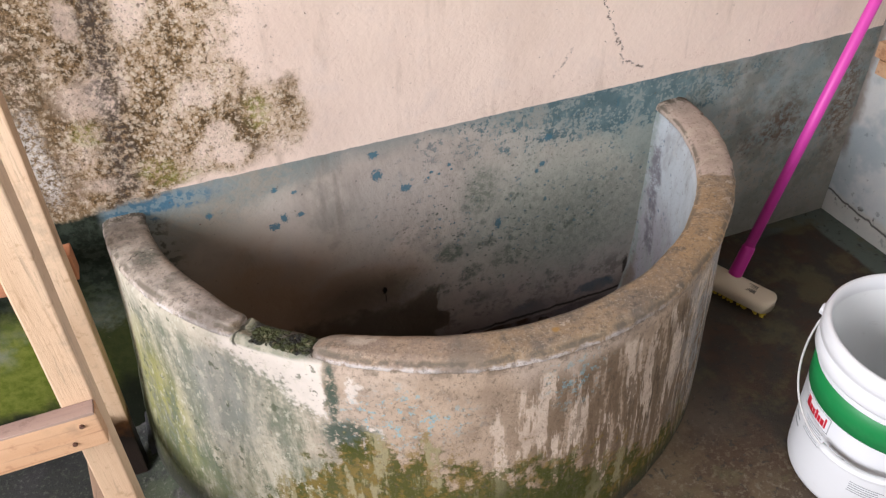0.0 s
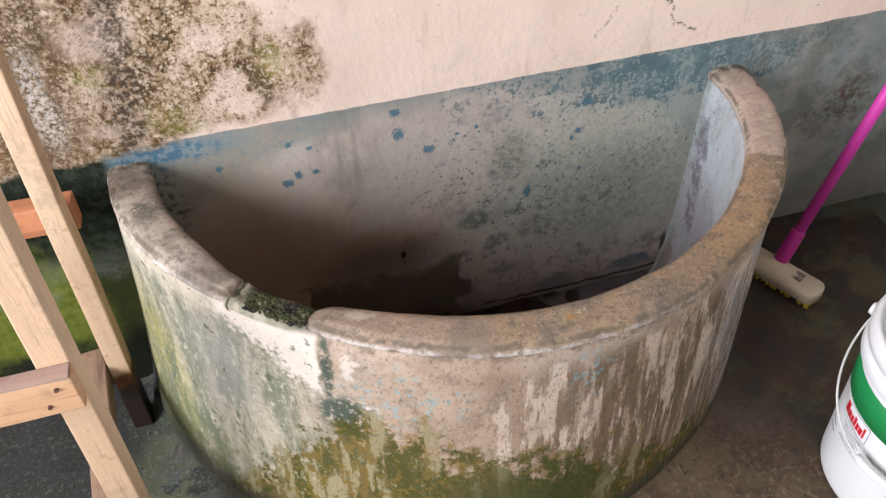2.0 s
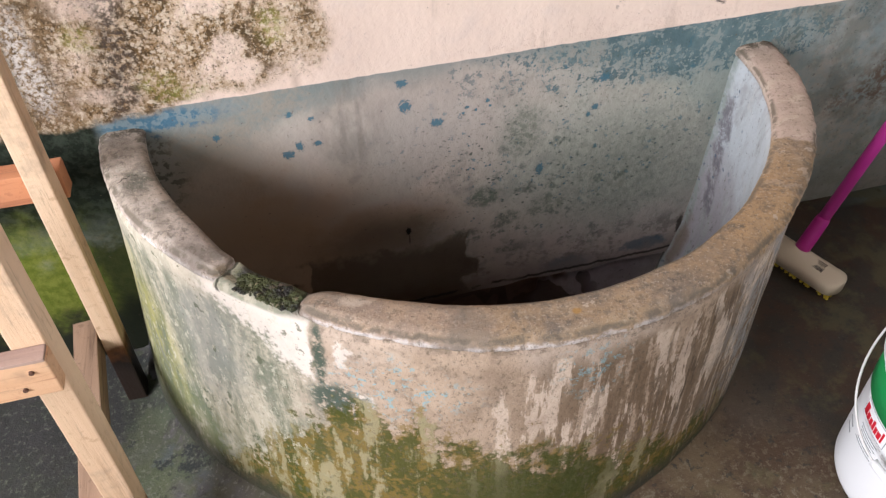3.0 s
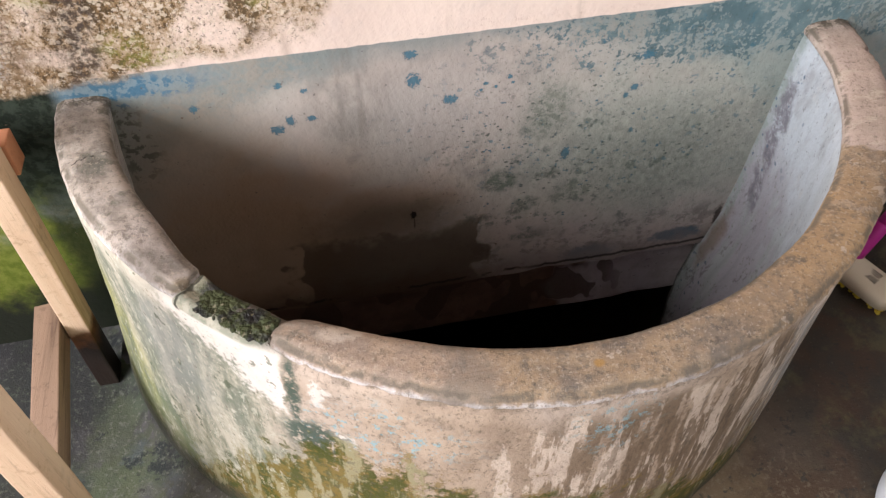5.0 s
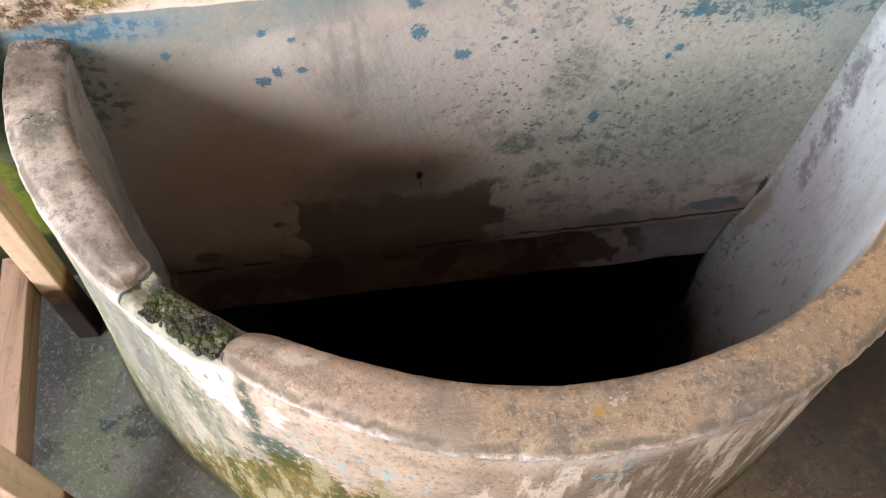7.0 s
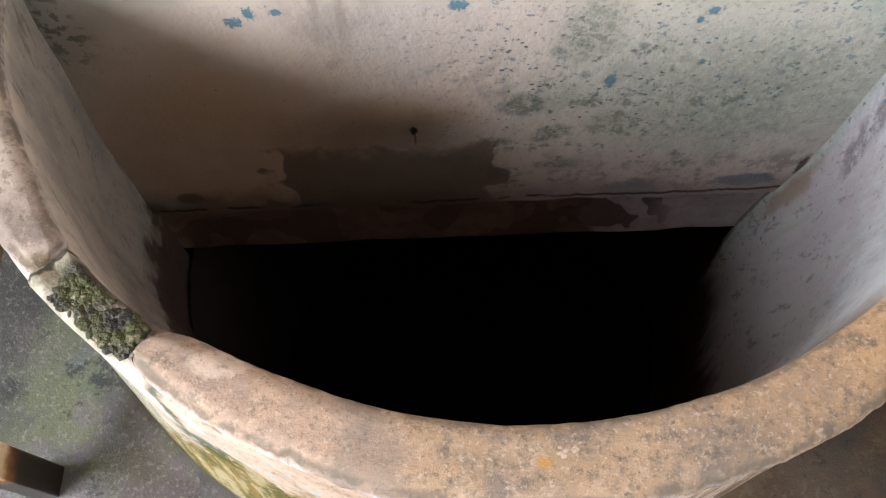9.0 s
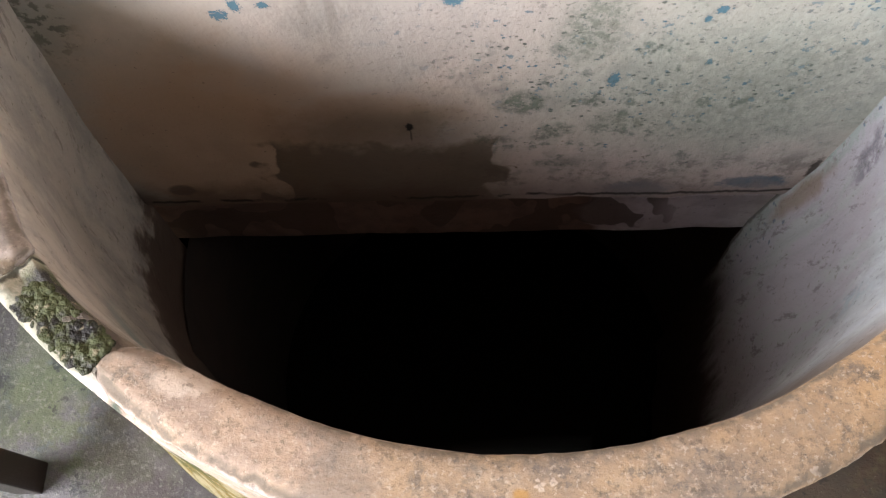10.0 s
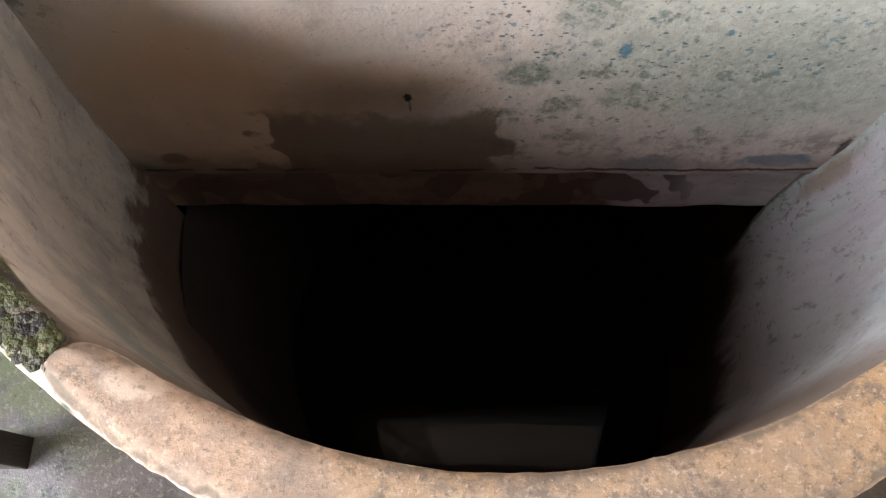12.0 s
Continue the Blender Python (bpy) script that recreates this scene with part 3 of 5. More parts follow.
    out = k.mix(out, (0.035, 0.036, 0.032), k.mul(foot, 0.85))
    # inside: worn blue-white wash
    inn = k.mix((0.44, 0.48, 0.515), (0.38, 0.41, 0.43), k.ss(k.noise(9, 5, 0.62, k.vec(s, 2.0, k.mul(z, 0.5))), 0.42, 0.62))
    inn = k.mix(inn, (0.27, 0.26, 0.27), k.mul(k.ss(k.noise(8, 7, 0.68, k.vec(k.add(s, k.mul(z, 0.2)), 2.0, k.mul(z, 0.5))), 0.50, 0.62), 0.6))
    inn = k.mix(inn, (0.47, 0.47, 0.46), k.mul(k.ss(k.noise(30, 6, 0.7, k.vec(s, 12.0, k.mul(z, 0.6))), 0.57, 0.64), 0.45))
    inn = k.mix(inn, (0.25, 0.34, 0.38), k.mul(k.mul(k.blob(s, z, 0.62, 0.13, 0.035, 0.10, 0.5, 1.8, mid), k.ss(fine, 0.40, 0.56)), 0.7))
    # mauve-grey lower down, a dark scar and pale mortar by the corner, small blue chips
    inn = k.mix(inn, (0.30, 0.28, 0.305), k.mul(k.ss(k.add(k.add(z, k.mul(k.m('SUBTRACT', 0.85, s), 0.35)), k.mul(w, 0.40)), 0.36, 0.12), 0.85))
    inn = k.mix(inn, (0.30, 0.33, 0.315), k.mul(k.mul(k.ss(k.noise(12, 6, 0.7, k.vec(s, 44.0, k.mul(z, 0.35))), 0.50, 0.60), k.ss(z, 0.34, 0.1)), 0.6))
    scar_x = k.add(s, k.add(k.mul(k.m('SUBTRACT', z, 0.22), -0.16), k.mul(w, 0.09)))
    scar = k.mul(k.mul(k.ss(scar_x, 0.885, 0.905), k.ss(scar_x, 0.958, 0.935)), k.mul(k.ss(z, 0.06, 0.14), k.ss(z, 0.43, 0.36)))
    inn = k.mix(inn, (0.125, 0.115, 0.135), k.mul(k.mul(scar, k.ss(k.noise(34, 7, 0.75), 0.36, 0.58)), 0.85))
    inn = k.mix(inn, (0.24, 0.28, 0.265), k.mul(k.ss(k.add(s, k.mul(w, 0.06)), 0.945, 0.968), k.add(0.45, k.mul(k.ss(fine, 0.4, 0.55), 0.45))))
    inn = k.mix(inn, (0.10, 0.088, 0.09), k.mul(k.ss(k.noise(21, 7, 0.75, k.vec(k.add(s, k.mul(z, 0.3)), 47.0, k.mul(z, 0.5))), 0.55, 0.62), k.mul(k.ss(z, 0.30, 0.05), 0.6)))
    nick = k.mul(k.ss(k.add(k.cells(58), k.mul(k.m('SUBTRACT', fine, 0.5), 0.9)), 0.25, 0.18), k.mul(k.ss(s, 0.80, 0.90), k.ss(k.noise(26, 3, 0.6), 0.53, 0.57)))
    inn = k.mix(inn, (0.07, 0.11, 0.16), k.mul(nick, 0.75))
    inn = k.mix(inn, (0.06, 0.05, 0.045), k.mul(k.mul(k.ss(k.add(s, k.mul(w, 0.03)), 0.974, 0.982), k.ss(k.add(z, k.mul(w, 0.2)), 0.10, 0.04)), 0.8))
    inn = k.mix(inn, (0.12, 0.10, 0.10), k.mul(k.ss(k.noise(48, 5, 0.7, k.vec(s, 15.0, k.mul(z, 0.7))), 0.63, 0.67), 0.45))
    leftin = k.ss(s, -0.1, -0.4)
    lin = k.mix((0.46, 0.39, 0.31), (0.33, 0.29, 0.24), k.ss(k.noise(16, 6, 0.7, k.vec(s, 20.0, k.mul(z, 0.4))), 0.42, 0.6))
    lin = k.mix(lin, (0.20, 0.15, 0.11), k.mul(k.ss(k.noise(30, 6, 0.7, k.vec(k.add(s, k.mul(z, 0.25)), 24.0, k.mul(z, 0.25))), 0.57, 0.63), 0.75))
    inn = k.mix(inn, lin, k.mul(leftin, 0.85))
    inn = k.mix(inn, (0.20, 0.25, 0.22), k.mul(k.blob(s, z, -0.50, 0.22, 0.12, 0.06, 0.5, 1.2, mid), 0.7))
    inn = k.mix(inn, (0.17, 0.125, 0.09), k.mul(k.blob(s, z, 0.945, -0.03, 0.022, 0.085, 0.5, 1.8, k.noise(22, 6, 0.7)), 0.75))
    # wet brown streaks lower down, with the falloff of light painted into them
    wet_fade = k.ss(k.add(z, k.add(k.mul(w, 0.35), k.mul(k.m('SUBTRACT', run, 0.5), 0.2))), -0.02, -0.10)
    wet_fade = k.m('MAXIMUM', k.mul(wet_fade, leftin), k.ss(k.add(z, k.mul(k.m('SUBTRACT', run, 0.5), 0.5)), -0.34, -0.58))
    inn = k.mix(inn, (0.085, 0.05, 0.032), k.mul(wet_fade, 0.9))
    # deeper still the loss of light is painted as near black
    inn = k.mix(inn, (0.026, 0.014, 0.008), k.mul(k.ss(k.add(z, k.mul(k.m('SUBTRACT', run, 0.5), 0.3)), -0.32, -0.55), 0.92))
    inside = k.ss(k.m('SUBTRACT', rad, k.mul(k.m('POWER', k.m('ABSOLUTE', k.m('SINE', th)), 6.0), 0.04)), 0.582, 0.572)
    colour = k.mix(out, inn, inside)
    # wet moss bedded in the broken rim
    clod = k.noise(75, 7, 0.75)
    bed = k.mul(k.blob(s, rad, -0.468, 0.563, 0.064, 0.030, 0.2, 1.8, k.noise(30, 5, 0.7)), k.ss(k.add(z, k.mul(x, 0.03)), 0.474, 0.480))
    mossbed = k.mix((0.012, 0.012, 0.010), (0.070, 0.080, 0.026), k.ss(k.add(k.mul(clod, 0.45), k.mul(k.noise(26, 3, 0.6), 0.55)), 0.46, 0.56))
    mossbed = k.mix(mossbed, (0.30, 0.26, 0.18), k.mul(k.ss(k.noise(95, 5, 0.7), 0.60, 0.66), 0.8))
    rimtop = k.mul(k.ss(k.add(z, k.mul(x, 0.03)), 0.478, 0.486), 0.8)
    colour = k.mix(colour, k.mix((0.36, 0.34, 0.26), (0.17, 0.19, 0.13), k.ss(fine, 0.42, 0.6)), rimtop)
    colour = k.mix(colour, mossbed, bed)
    split = k.mul(k.ss(k.m('ABSOLUTE', k.add(k.add(s, 0.543), k.mul(k.m('SUBTRACT', k.noise(40, 3, 0.6), 0.5), 0.02))), 0.006, 0.002), k.ss(k.add(z, k.mul(x, 0.03)), 0.474, 0.482))
    colour = k.mix(colour, (0.02, 0.02, 0.014), k.mul(split, 0.85))
    # inner front face coloured darker, to cut light bounced onto the wall
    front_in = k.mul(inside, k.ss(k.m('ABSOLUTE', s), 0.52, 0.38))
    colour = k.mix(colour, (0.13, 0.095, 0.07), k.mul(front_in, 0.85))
    colour = k.mix(colour, (0.10, 0.085, 0.06), k.mul(k.ss(k.noise(85, 5, 0.7), 0.60, 0.66), 0.5))
    height = k.add(k.add(k.mul(mid, 0.7), k.mul(fine, 0.5)), k.mul(grit, 0.2))
    height = k.add(height, k.mul(k.mul(bed, clod), 1.5))
    return k.done(colour, k.m('SUBTRACT', 0.9, k.m('MAXIMUM', k.mul(k.mul(wet_fade, inside), 0.2), k.mul(bed, 0.45))), height, 0.5, 0.007, spec=k.add(0.22, k.mul(bed, 0.3)))


def coping_paint():
    k = Mat("worn_cement_coping")
    x, y, z = k.x, k.y, k.z
    th = k.m('ARCTAN2', k.m('SUBTRACT', x, 0.015), k.mul(y, -1.0))
    s = k.mul(th, 0.6)
    mid, fine, grit, big = k.noise(16, 5, 0.6), k.noise(75, 5, 0.7), k.noise(260, 2, 0.6), k.noise(4.5, 3)
    tan = k.mix((0.31, 0.225, 0.145), (0.185, 0.15, 0.12), k.ss(k.add(k.mul(mid, 0.7), k.mul(big, 0.4)), 0.48, 0.64))
    tan = k.mix(tan, (0.36, 0.28, 0.20), k.mul(k.ss(fine, 0.50, 0.60), 0.55))
    tan = k.mix(tan, (0.40, 0.26, 0.13), k.mul(k.mul(k.ss(s, 0.1, 0.35), k.ss(big, 0.4, 0.6)), 0.6))
    tan = k.mix(tan, (0.13, 0.11, 0.09), k.mul(k.ss(k.noise(28, 7, 0.75), 0.52, 0.62), 0.6))
    grey = k.mix((0.37, 0.315, 0.265), (0.17, 0.155, 0.125), k.ss(k.noise(22, 6, 0.68), 0.52, 0.62))
    grey = k.mix(grey, (0.42, 0.365, 0.32), k.mul(k.ss(k.noise(34, 3), 0.56, 0.62), 0.7))
    disc = k.mul(k.ss(k.add(k.cells(40), k.mul(k.m('SUBTRACT', fine, 0.5), 0.5)), 0.36, 0.28), k.ss(k.noise(13, 3, 0.6, k.vec(x, y, 74.0)), 0.48, 0.56))
    grey = k.mix(grey, (0.45, 0.40, 0.345), k.mul(disc, 0.75))
    grey = k.mix(grey, (0.11, 0.105, 0.085), k.mul(k.blob(x, y, -0.555, -0.15, 0.024, 0.03, 0.6, 2.0, fine), 0.75))
    left = k.ss(k.add(s, k.mul(k.m('SUBTRACT', mid, 0.5), 0.1)), -0.42, -0.5)
    c = k.mix(tan, grey, left)
    # the last stretch to the wall was smoothed over with pale pink plaster
    smooth_end = k.ss(k.add(s, k.mul(k.m('SUBTRACT', k.noise(24, 4, 0.6), 0.5), 0.06)), 0.612, 0.620)
    c = k.mix(c, k.mix((0.50, 0.40, 0.345), (0.42, 0.34, 0.28), k.ss(mid, 0.4, 0.62)), k.mul(smooth_end, 0.9))
    pinkish = k.mul(k.blob(s, y, -0.30, -0.5, 0.16, 0.4, 0.3, 0.8, mid), 0.45)
    c = k.mix(c, (0.38, 0.28, 0.22), pinkish)
    pale = k.mul(k.ss(k.noise(21, 4, 0.6, k.vec(x, k.mul(y, 1.0), 5.0)), 0.665, 0.685), 0.6)
    pale = k.any(pale, k.mul(k.blob(x, y, -0.264, -0.473, 0.030, 0.014, 0.3, 2.0, fine), 0.6), k.mul(k.mul(k.ss(s, 0.40, 0.62), k.ss(k.noise(30, 5, 0.65, k.vec(k.mul(x, 0.5), k.mul(y, 1.3), 8.0)), 0.55, 0.58)), 0.7))
    c = k.mix(c, (0.20, 0.15, 0.08), k.mul(k.blob(x, y, -0.435, -0.375, 0.018, 0.011, 0.3, 1.4, mid), 0.75))
    c = k.mix(c, (0.30, 0.255, 0.23), k.mul(k.blob(x, y, -0.47, -0.31, 0.05, 0.06, 0.5, 1.0, mid), 0.6))
    lichen = k.mul(k.ss(k.noise(48, 7, 0.75, k.vec(x, y, 31.0)), 0.53, 0.60), k.ss(k.noise(8, 3, 0.6, k.vec(x, y, 36.0)), 0.42, 0.55))
    c = k.mix(c, (0.12, 0.105, 0.09), k.mul(k.mul(lichen, k.inv(smooth_end)), 0.65))
    c = k.mix(c, (0.52, 0.44, 0.36), pale)
    rim = k.ss(k.add(k.add(z, k.mul(x, 0.03)), k.mul(k.m('SUBTRACT', k.noise(55, 6, 0.72), 0.5), 0.016)), 0.4945, 0.4885)
    rim = k.mul(rim, k.ss(k.noise(9, 5, 0.7, k.vec(x, y, 66.0)), 0.36, 0.50))
    c = k.mix(c, (0.53, 0.49, 0.47), k.mul(k.mul(rim, k.ss(k.noise(38, 6, 0.7), 0.40, 0.50)), k.m('SUBTRACT', 1.0, k.mul(k.ss(s, 0.08, 0.25), 0.75))))
    grain = k.noise(130, 6, 0.8)
    c = k.mix(c, (0.085, 0.07, 0.05), k.mul(k.mul(k.ss(y, -0.035, -0.006), k.ss(k.noise(60, 5, 0.7), 0.43, 0.53)), 0.85))
    c = k.mix(c, (0.085, 0.072, 0.055), k.mul(k.ss(grain, 0.53, 0.61), 0.5))
    c = k.mix(c, (0.46, 0.39, 0.31), k.mul(k.ss(k.noise(170, 5, 0.75, k.vec(x, y, 9.0)), 0.55, 0.62), 0.5))
    c = k.mix(c, (0.16, 0.14, 0.12), k.mul(k.mul(k.ss(k.noise(10, 6, 0.7, k.vec(x, y, 2.0)), 0.48, 0.60), k.ss(s, 0.5, 0.1)), 0.55))
    lipd = k.mul(k.ss(k.m('ABSOLUTE', k.m('SUBTRACT', k.add(z, k.mul(x, 0.03)), 0.4965)), 0.004, 0.001), k.ss(k.noise(30, 4, 0.6), 0.42, 0.55))
    c = k.mix(c, (0.13, 0.11, 0.085), k.mul(lipd, 0.8))
    c = k.mix(c, (0.35, 0.20, 0.06), k.mul(k.blob(x, y, 0.012, -0.567, 0.006, 0.005, 0.4, 1.0, fine), 0.8))
    c = k.mix(c, (0.09, 0.08, 0.06), k.mul(k.ss(fine, 0.64, 0.70), 0.65))
    height = k.add(k.add(k.mul(mid, 0.4), k.mul(fine, 0.7)), k.mul(grain, 0.5))
    crk = k.m('SUBTRACT', k.add(s, k.mul(k.m('SUBTRACT', k.noise(35, 3, 0.6), 0.5), 0.05)), -0.805)
    crk = k.mul(k.ss(k.m('ABSOLUTE', crk), 0.0022, 0.0008), k.ss(fine, 0.42, 0.5))
    c = k.mix(c, (0.03, 0.025, 0.02), k.mul(crk, 0.85))
    return k.done(c, 0.9, height, 0.55, 0.004, spec=0.25)


def floor_paint():
    k = Mat("damp_cement_floor")
    x, y = k.x, k.y
    big, mid, fine, grit = k.noise(2.5, 4), k.noise(11, 5, 0.62), k.noise(48, 5, 0.7), k.noise(240, 3, 0.7)
    grey = k.mix((0.045, 0.047, 0.042), (0.105, 0.10, 0.088), k.ss(mid, 0.4, 0.62))
    grey = k.mix(grey, (0.075, 0.09, 0.045), k.mul(k.ss(k.add(mid, k.mul(big, 0.5)), 0.70, 0.86), 0.8))
    grey = k.mix(grey, (0.085, 0.10, 0.105), k.mul(k.ss(k.noise(9, 6, 0.7), 0.5, 0.60), 0.8))
    brown = k.mix((0.068, 0.043, 0.026), (0.115, 0.083, 0.048), k.ss(mid, 0.42, 0.62))
    brown = k.mix(brown, (0.085, 0.07, 0.055), k.mul(k.ss(big, 0.45, 0.6), 0.6))
    brown = k.mix(brown, (0.20, 0.175, 0.125), k.mul(k.mul(k.ss(k.noise(70, 7, 0.78), 0.52, 0.60), k.ss(y, -0.40, -0.75)), 0.7))
    brown = k.mix(brown, (0.20, 0.175, 0.125), k.mul(k.ss(fine, 0.60, 0.68), 0.35))
    brown = k.mix(brown, (0.07, 0.10, 0.10), k.mul(k.ss(k.noise(6, 4, 0.6, k.vec(x, y, 3.0)), 0.6, 0.68), 0.7))
    c = k.mix(grey, brown, k.ss(k.add(x, k.mul(k.m('SUBTRACT', mid, 0.5), 0.25)), -0.45, -0.3))
    # the tank's shadow on the brown floor painted as darker red-brown
    tank_shadow = k.mul(k.ss(k.add(x, k.mul(k.m('SUBTRACT', mid, 0.5), 0.2)), 0.40, 0.58), k.ss(k.add(y, k.mul(k.m('SUBTRACT', mid, 0.5), 0.3)), -0.80, -0.52))
    c = k.mix(c, k.mix((0.050, 0.029, 0.018), (0.030, 0.026, 0.021), k.ss(mid, 0.4, 0.6)), k.mul(tank_shadow, 0.88))
    strip = k.any(k.ss(k.add(x, k.mul(k.m('SUBTRACT', mid, 0.5), 0.02)), 1.125, 1.14), k.mul(k.ss(x, 0.9, 1.1), k.ss(y, -0.055, -0.035)))
    c = k.mix(c, k.mix((0.085, 0.12, 0.10), (0.12, 0.14, 0.12), mid), k.mul(strip, 0.9))
    c = k.mix(c, (0.025, 0.025, 0.022), k.mul(k.ss(fine, 0.57, 0.64), 0.75))
    c = k.mix(c, (0.22, 0.21, 0.18), k.mul(k.ss(grit, 0.64, 0.7), 0.35))
    # near-black floor left of the tank, towards the wall
    corner_dark = k.mul(k.ss(k.add(x, k.mul(k.m('SUBTRACT', mid, 0.5), 0.1)), -0.50, -0.58), k.ss(k.add(y, k.mul(k.m('SUBTRACT', mid, 0.5), 0.12)), -0.34, -0.14))
    c = k.mix(c, (0.020, 0.020, 0.021), k.mul(corner_dark, 0.85))
    olive = k.mul(k.ss(x, -0.1, 0.2), k.ss(k.noise(6, 6, 0.7, k.vec(x, y, 21.0)), 0.50, 0.62))
    c = k.mix(c, (0.095, 0.085, 0.042), k.mul(olive, 0.6))
    tint = k.mul(k.ss(x, -0.42, -0.55), k.ss(k.noise(7, 5, 0.65, k.vec(x, y, 14.0)), 0.44, 0.60))
    c = k.mix(c, (0.065, 0.085, 0.05), k.mul(tint, 0.65))
    west = k.ss(k.add(x, k.mul(k.m('SUBTRACT', mid, 0.5), 0.2)), -0.38, -0.48)
    lilac = k.mul(west, k.ss(k.noise(5, 6, 0.7, k.vec(x, y, 51.0)), 0.49, 0.58))
    c = k.mix(c, (0.088, 0.078, 0.088), k.mul(lilac, 0.8))
    moss_f = k.mul(west, k.ss(k.noise(6, 7, 0.72, k.vec(x, y, 57.0)), 0.50, 0.60))
    c = k.mix(c, (0.072, 0.082, 0.052), k.mul(moss_f, 0.75))
    black = k.mul(west, k.ss(k.noise(8, 8, 0.76, k.vec(x, y, 63.0)), 0.53, 0.60))
    c = k.mix(c, (0.018, 0.022, 0.024), k.mul(black, 0.9))
    c = k.mix(c, (0.055, 0.042, 0.036), k.mul(k.ss(k.add(x, k.mul(k.m('SUBTRACT', mid, 0.5), 0.12)), -0.62, -0.54), k.mul(west, 0.6)))
    sandy = k.mul(west, k.ss(k.noise(110, 5, 0.75), 0.54, 0.62))
    c = k.mix(c, (0.16, 0.165, 0.135), k.mul(sandy, 0.5))
    # near black again further left, with sandy specks left showing
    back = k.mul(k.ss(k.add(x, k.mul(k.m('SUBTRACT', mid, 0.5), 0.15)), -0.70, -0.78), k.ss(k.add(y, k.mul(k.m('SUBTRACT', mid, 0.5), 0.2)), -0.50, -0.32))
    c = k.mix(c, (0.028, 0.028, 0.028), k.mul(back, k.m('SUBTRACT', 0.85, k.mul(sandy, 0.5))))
    wet = k.mul(k.ss(k.noise(4.2, 3), 0.46, 0.6), k.ss(x, -0.2, -0.5))
    rough = k.m('SUBTRACT', 0.80, k.mul(wet, 0.36))
    height = k.add(k.add(k.mul(mid, 0.5), k.mul(fine, 0.5)), k.mul(grit, 0.3))
    return k.done(c, rough, height, 0.6, 0.006, spec=0.32)


def plain_plaster(name, a, b, spots=(0.2, 0.2, 0.2), spot=0.3):
    k = Mat(name)
    big, mid, fine = k.noise(2.2, 3), k.noise(13, 5, 0.6), k.noise(60, 5, 0.65)
    c = k.mix(a, b, k.ss(k.add(k.mul(big, 0.6), k.mul(mid, 0.5)), 0.45, 0.65))
    c = k.mix(c, spots, k.mul(k.ss(fine, 0.63, 0.7), spot))
    return k.done(c, 0.88, k.add(k.mul(mid, 0.5), k.mul(fine, 0.4)), 0.4, 0.005)


def beam_paint():
    """Raw concrete, lilac-grey where dry and red-brown where water has soaked it in scallops."""
    k = Mat("damp_concrete_beam")
    x, z = k.x, k.z
    mid, fine = k.noise(14, 5, 0.62), k.noise(70, 5, 0.7)
    dry = k.mix((0.52, 0.465, 0.49), (0.42, 0.365, 0.38), k.ss(mid, 0.4, 0.6))
    damp = k.mix((0.18, 0.108, 0.080), (0.125, 0.075, 0.055), k.ss(mid, 0.4, 0.6))
    scallop = k.noise(11, 2, 0.45, k.vec(x, 4.0, k.mul(z, 0.6)))
    c = k.mix(damp, dry, k.ss(k.add(x, k.mul(k.m('SUBTRACT', scallop, 0.5), 0.5)), 0.20, 0.26))
    soaked = k.mul(k.ss(scallop, 0.50, 0.515), k.ss(x, 0.42, 0.32))
    c = k.mix(c, (0.075, 0.045, 0.032), k.mul(soaked, 0.8))
    c = k.mix(c, (0.05, 0.04, 0.035), k.mul(k.ss(fine, 0.60, 0.68), 0.5))
    return k.done(c, 0.8, k.add(k.mul(mid, 0.6), k.mul(fine, 0.5)), 0.6, 0.006)


def right_wall_paint():
    k = Mat("whitewashed_cracked_plaster")
    y, z = k.y, k.z
    mid, fine = k.noise(12, 5, 0.6), k.noise(60, 5, 0.65)
    c = k.mix((0.52, 0.55, 0.56), (0.58, 0.59, 0.58), k.ss(mid, 0.4, 0.6))
    c = k.mix(c, (0.30, 0.38, 0.42), k.mul(k.ss(k.noise(7, 4), 0.52, 0.64), 0.6))
    c = k.mix(c, (0.16, 0.17, 0.16), k.mul(k.ss(fine, 0.66, 0.71), 0.6))
    low = k.ss(k.add(z, k.mul(k.m('SUBTRACT', mid, 0.5), 0.05)), 0.075, 0.06)
    c = k.mix(c, (0.50, 0.48, 0.43), k.mul(low, 0.7))
    # the crack along the foot, and broken spots round it
    line = k.m('SUBTRACT', z, k.add(k.add(0.068, k.mul(y, 0.10)), k.mul(k.m('SUBTRACT', k.noise(22, 4, 0.6, k.vec(0.0, y, 0.0)), 0.5), 0.035)))
    crack = k.ss(k.m('ABSOLUTE', line), 0.0045, 0.001)
    gaps = k.mul(k.ss(k.m('ABSOLUTE', line), 0.028, 0.012), k.ss(k.noise(38, 4, 0.6), 0.585, 0.62))
    c = k.mix(c, (0.05, 0.045, 0.035), k.mul(k.any(crack, gaps), 0.85))
    blotch = k.mul(k.ss(z, 0.5, 0.2), k.ss(k.noise(20, 4, 0.6, k.vec(1.0, y, z)), 0.62, 0.66))
    c = k.mix(c, (0.19, 0.21, 0.21), k.mul(blotch, 0.6))
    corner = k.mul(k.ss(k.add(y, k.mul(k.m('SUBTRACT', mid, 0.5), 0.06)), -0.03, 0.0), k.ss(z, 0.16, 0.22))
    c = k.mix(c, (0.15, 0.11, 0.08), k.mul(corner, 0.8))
    return k.done(c, 0.88, k.add(k.add(k.mul(mid, 0.5), k.mul(fine, 0.4)), k.mul(k.any(crack, gaps), -1.2)), 0.6, 0.006)


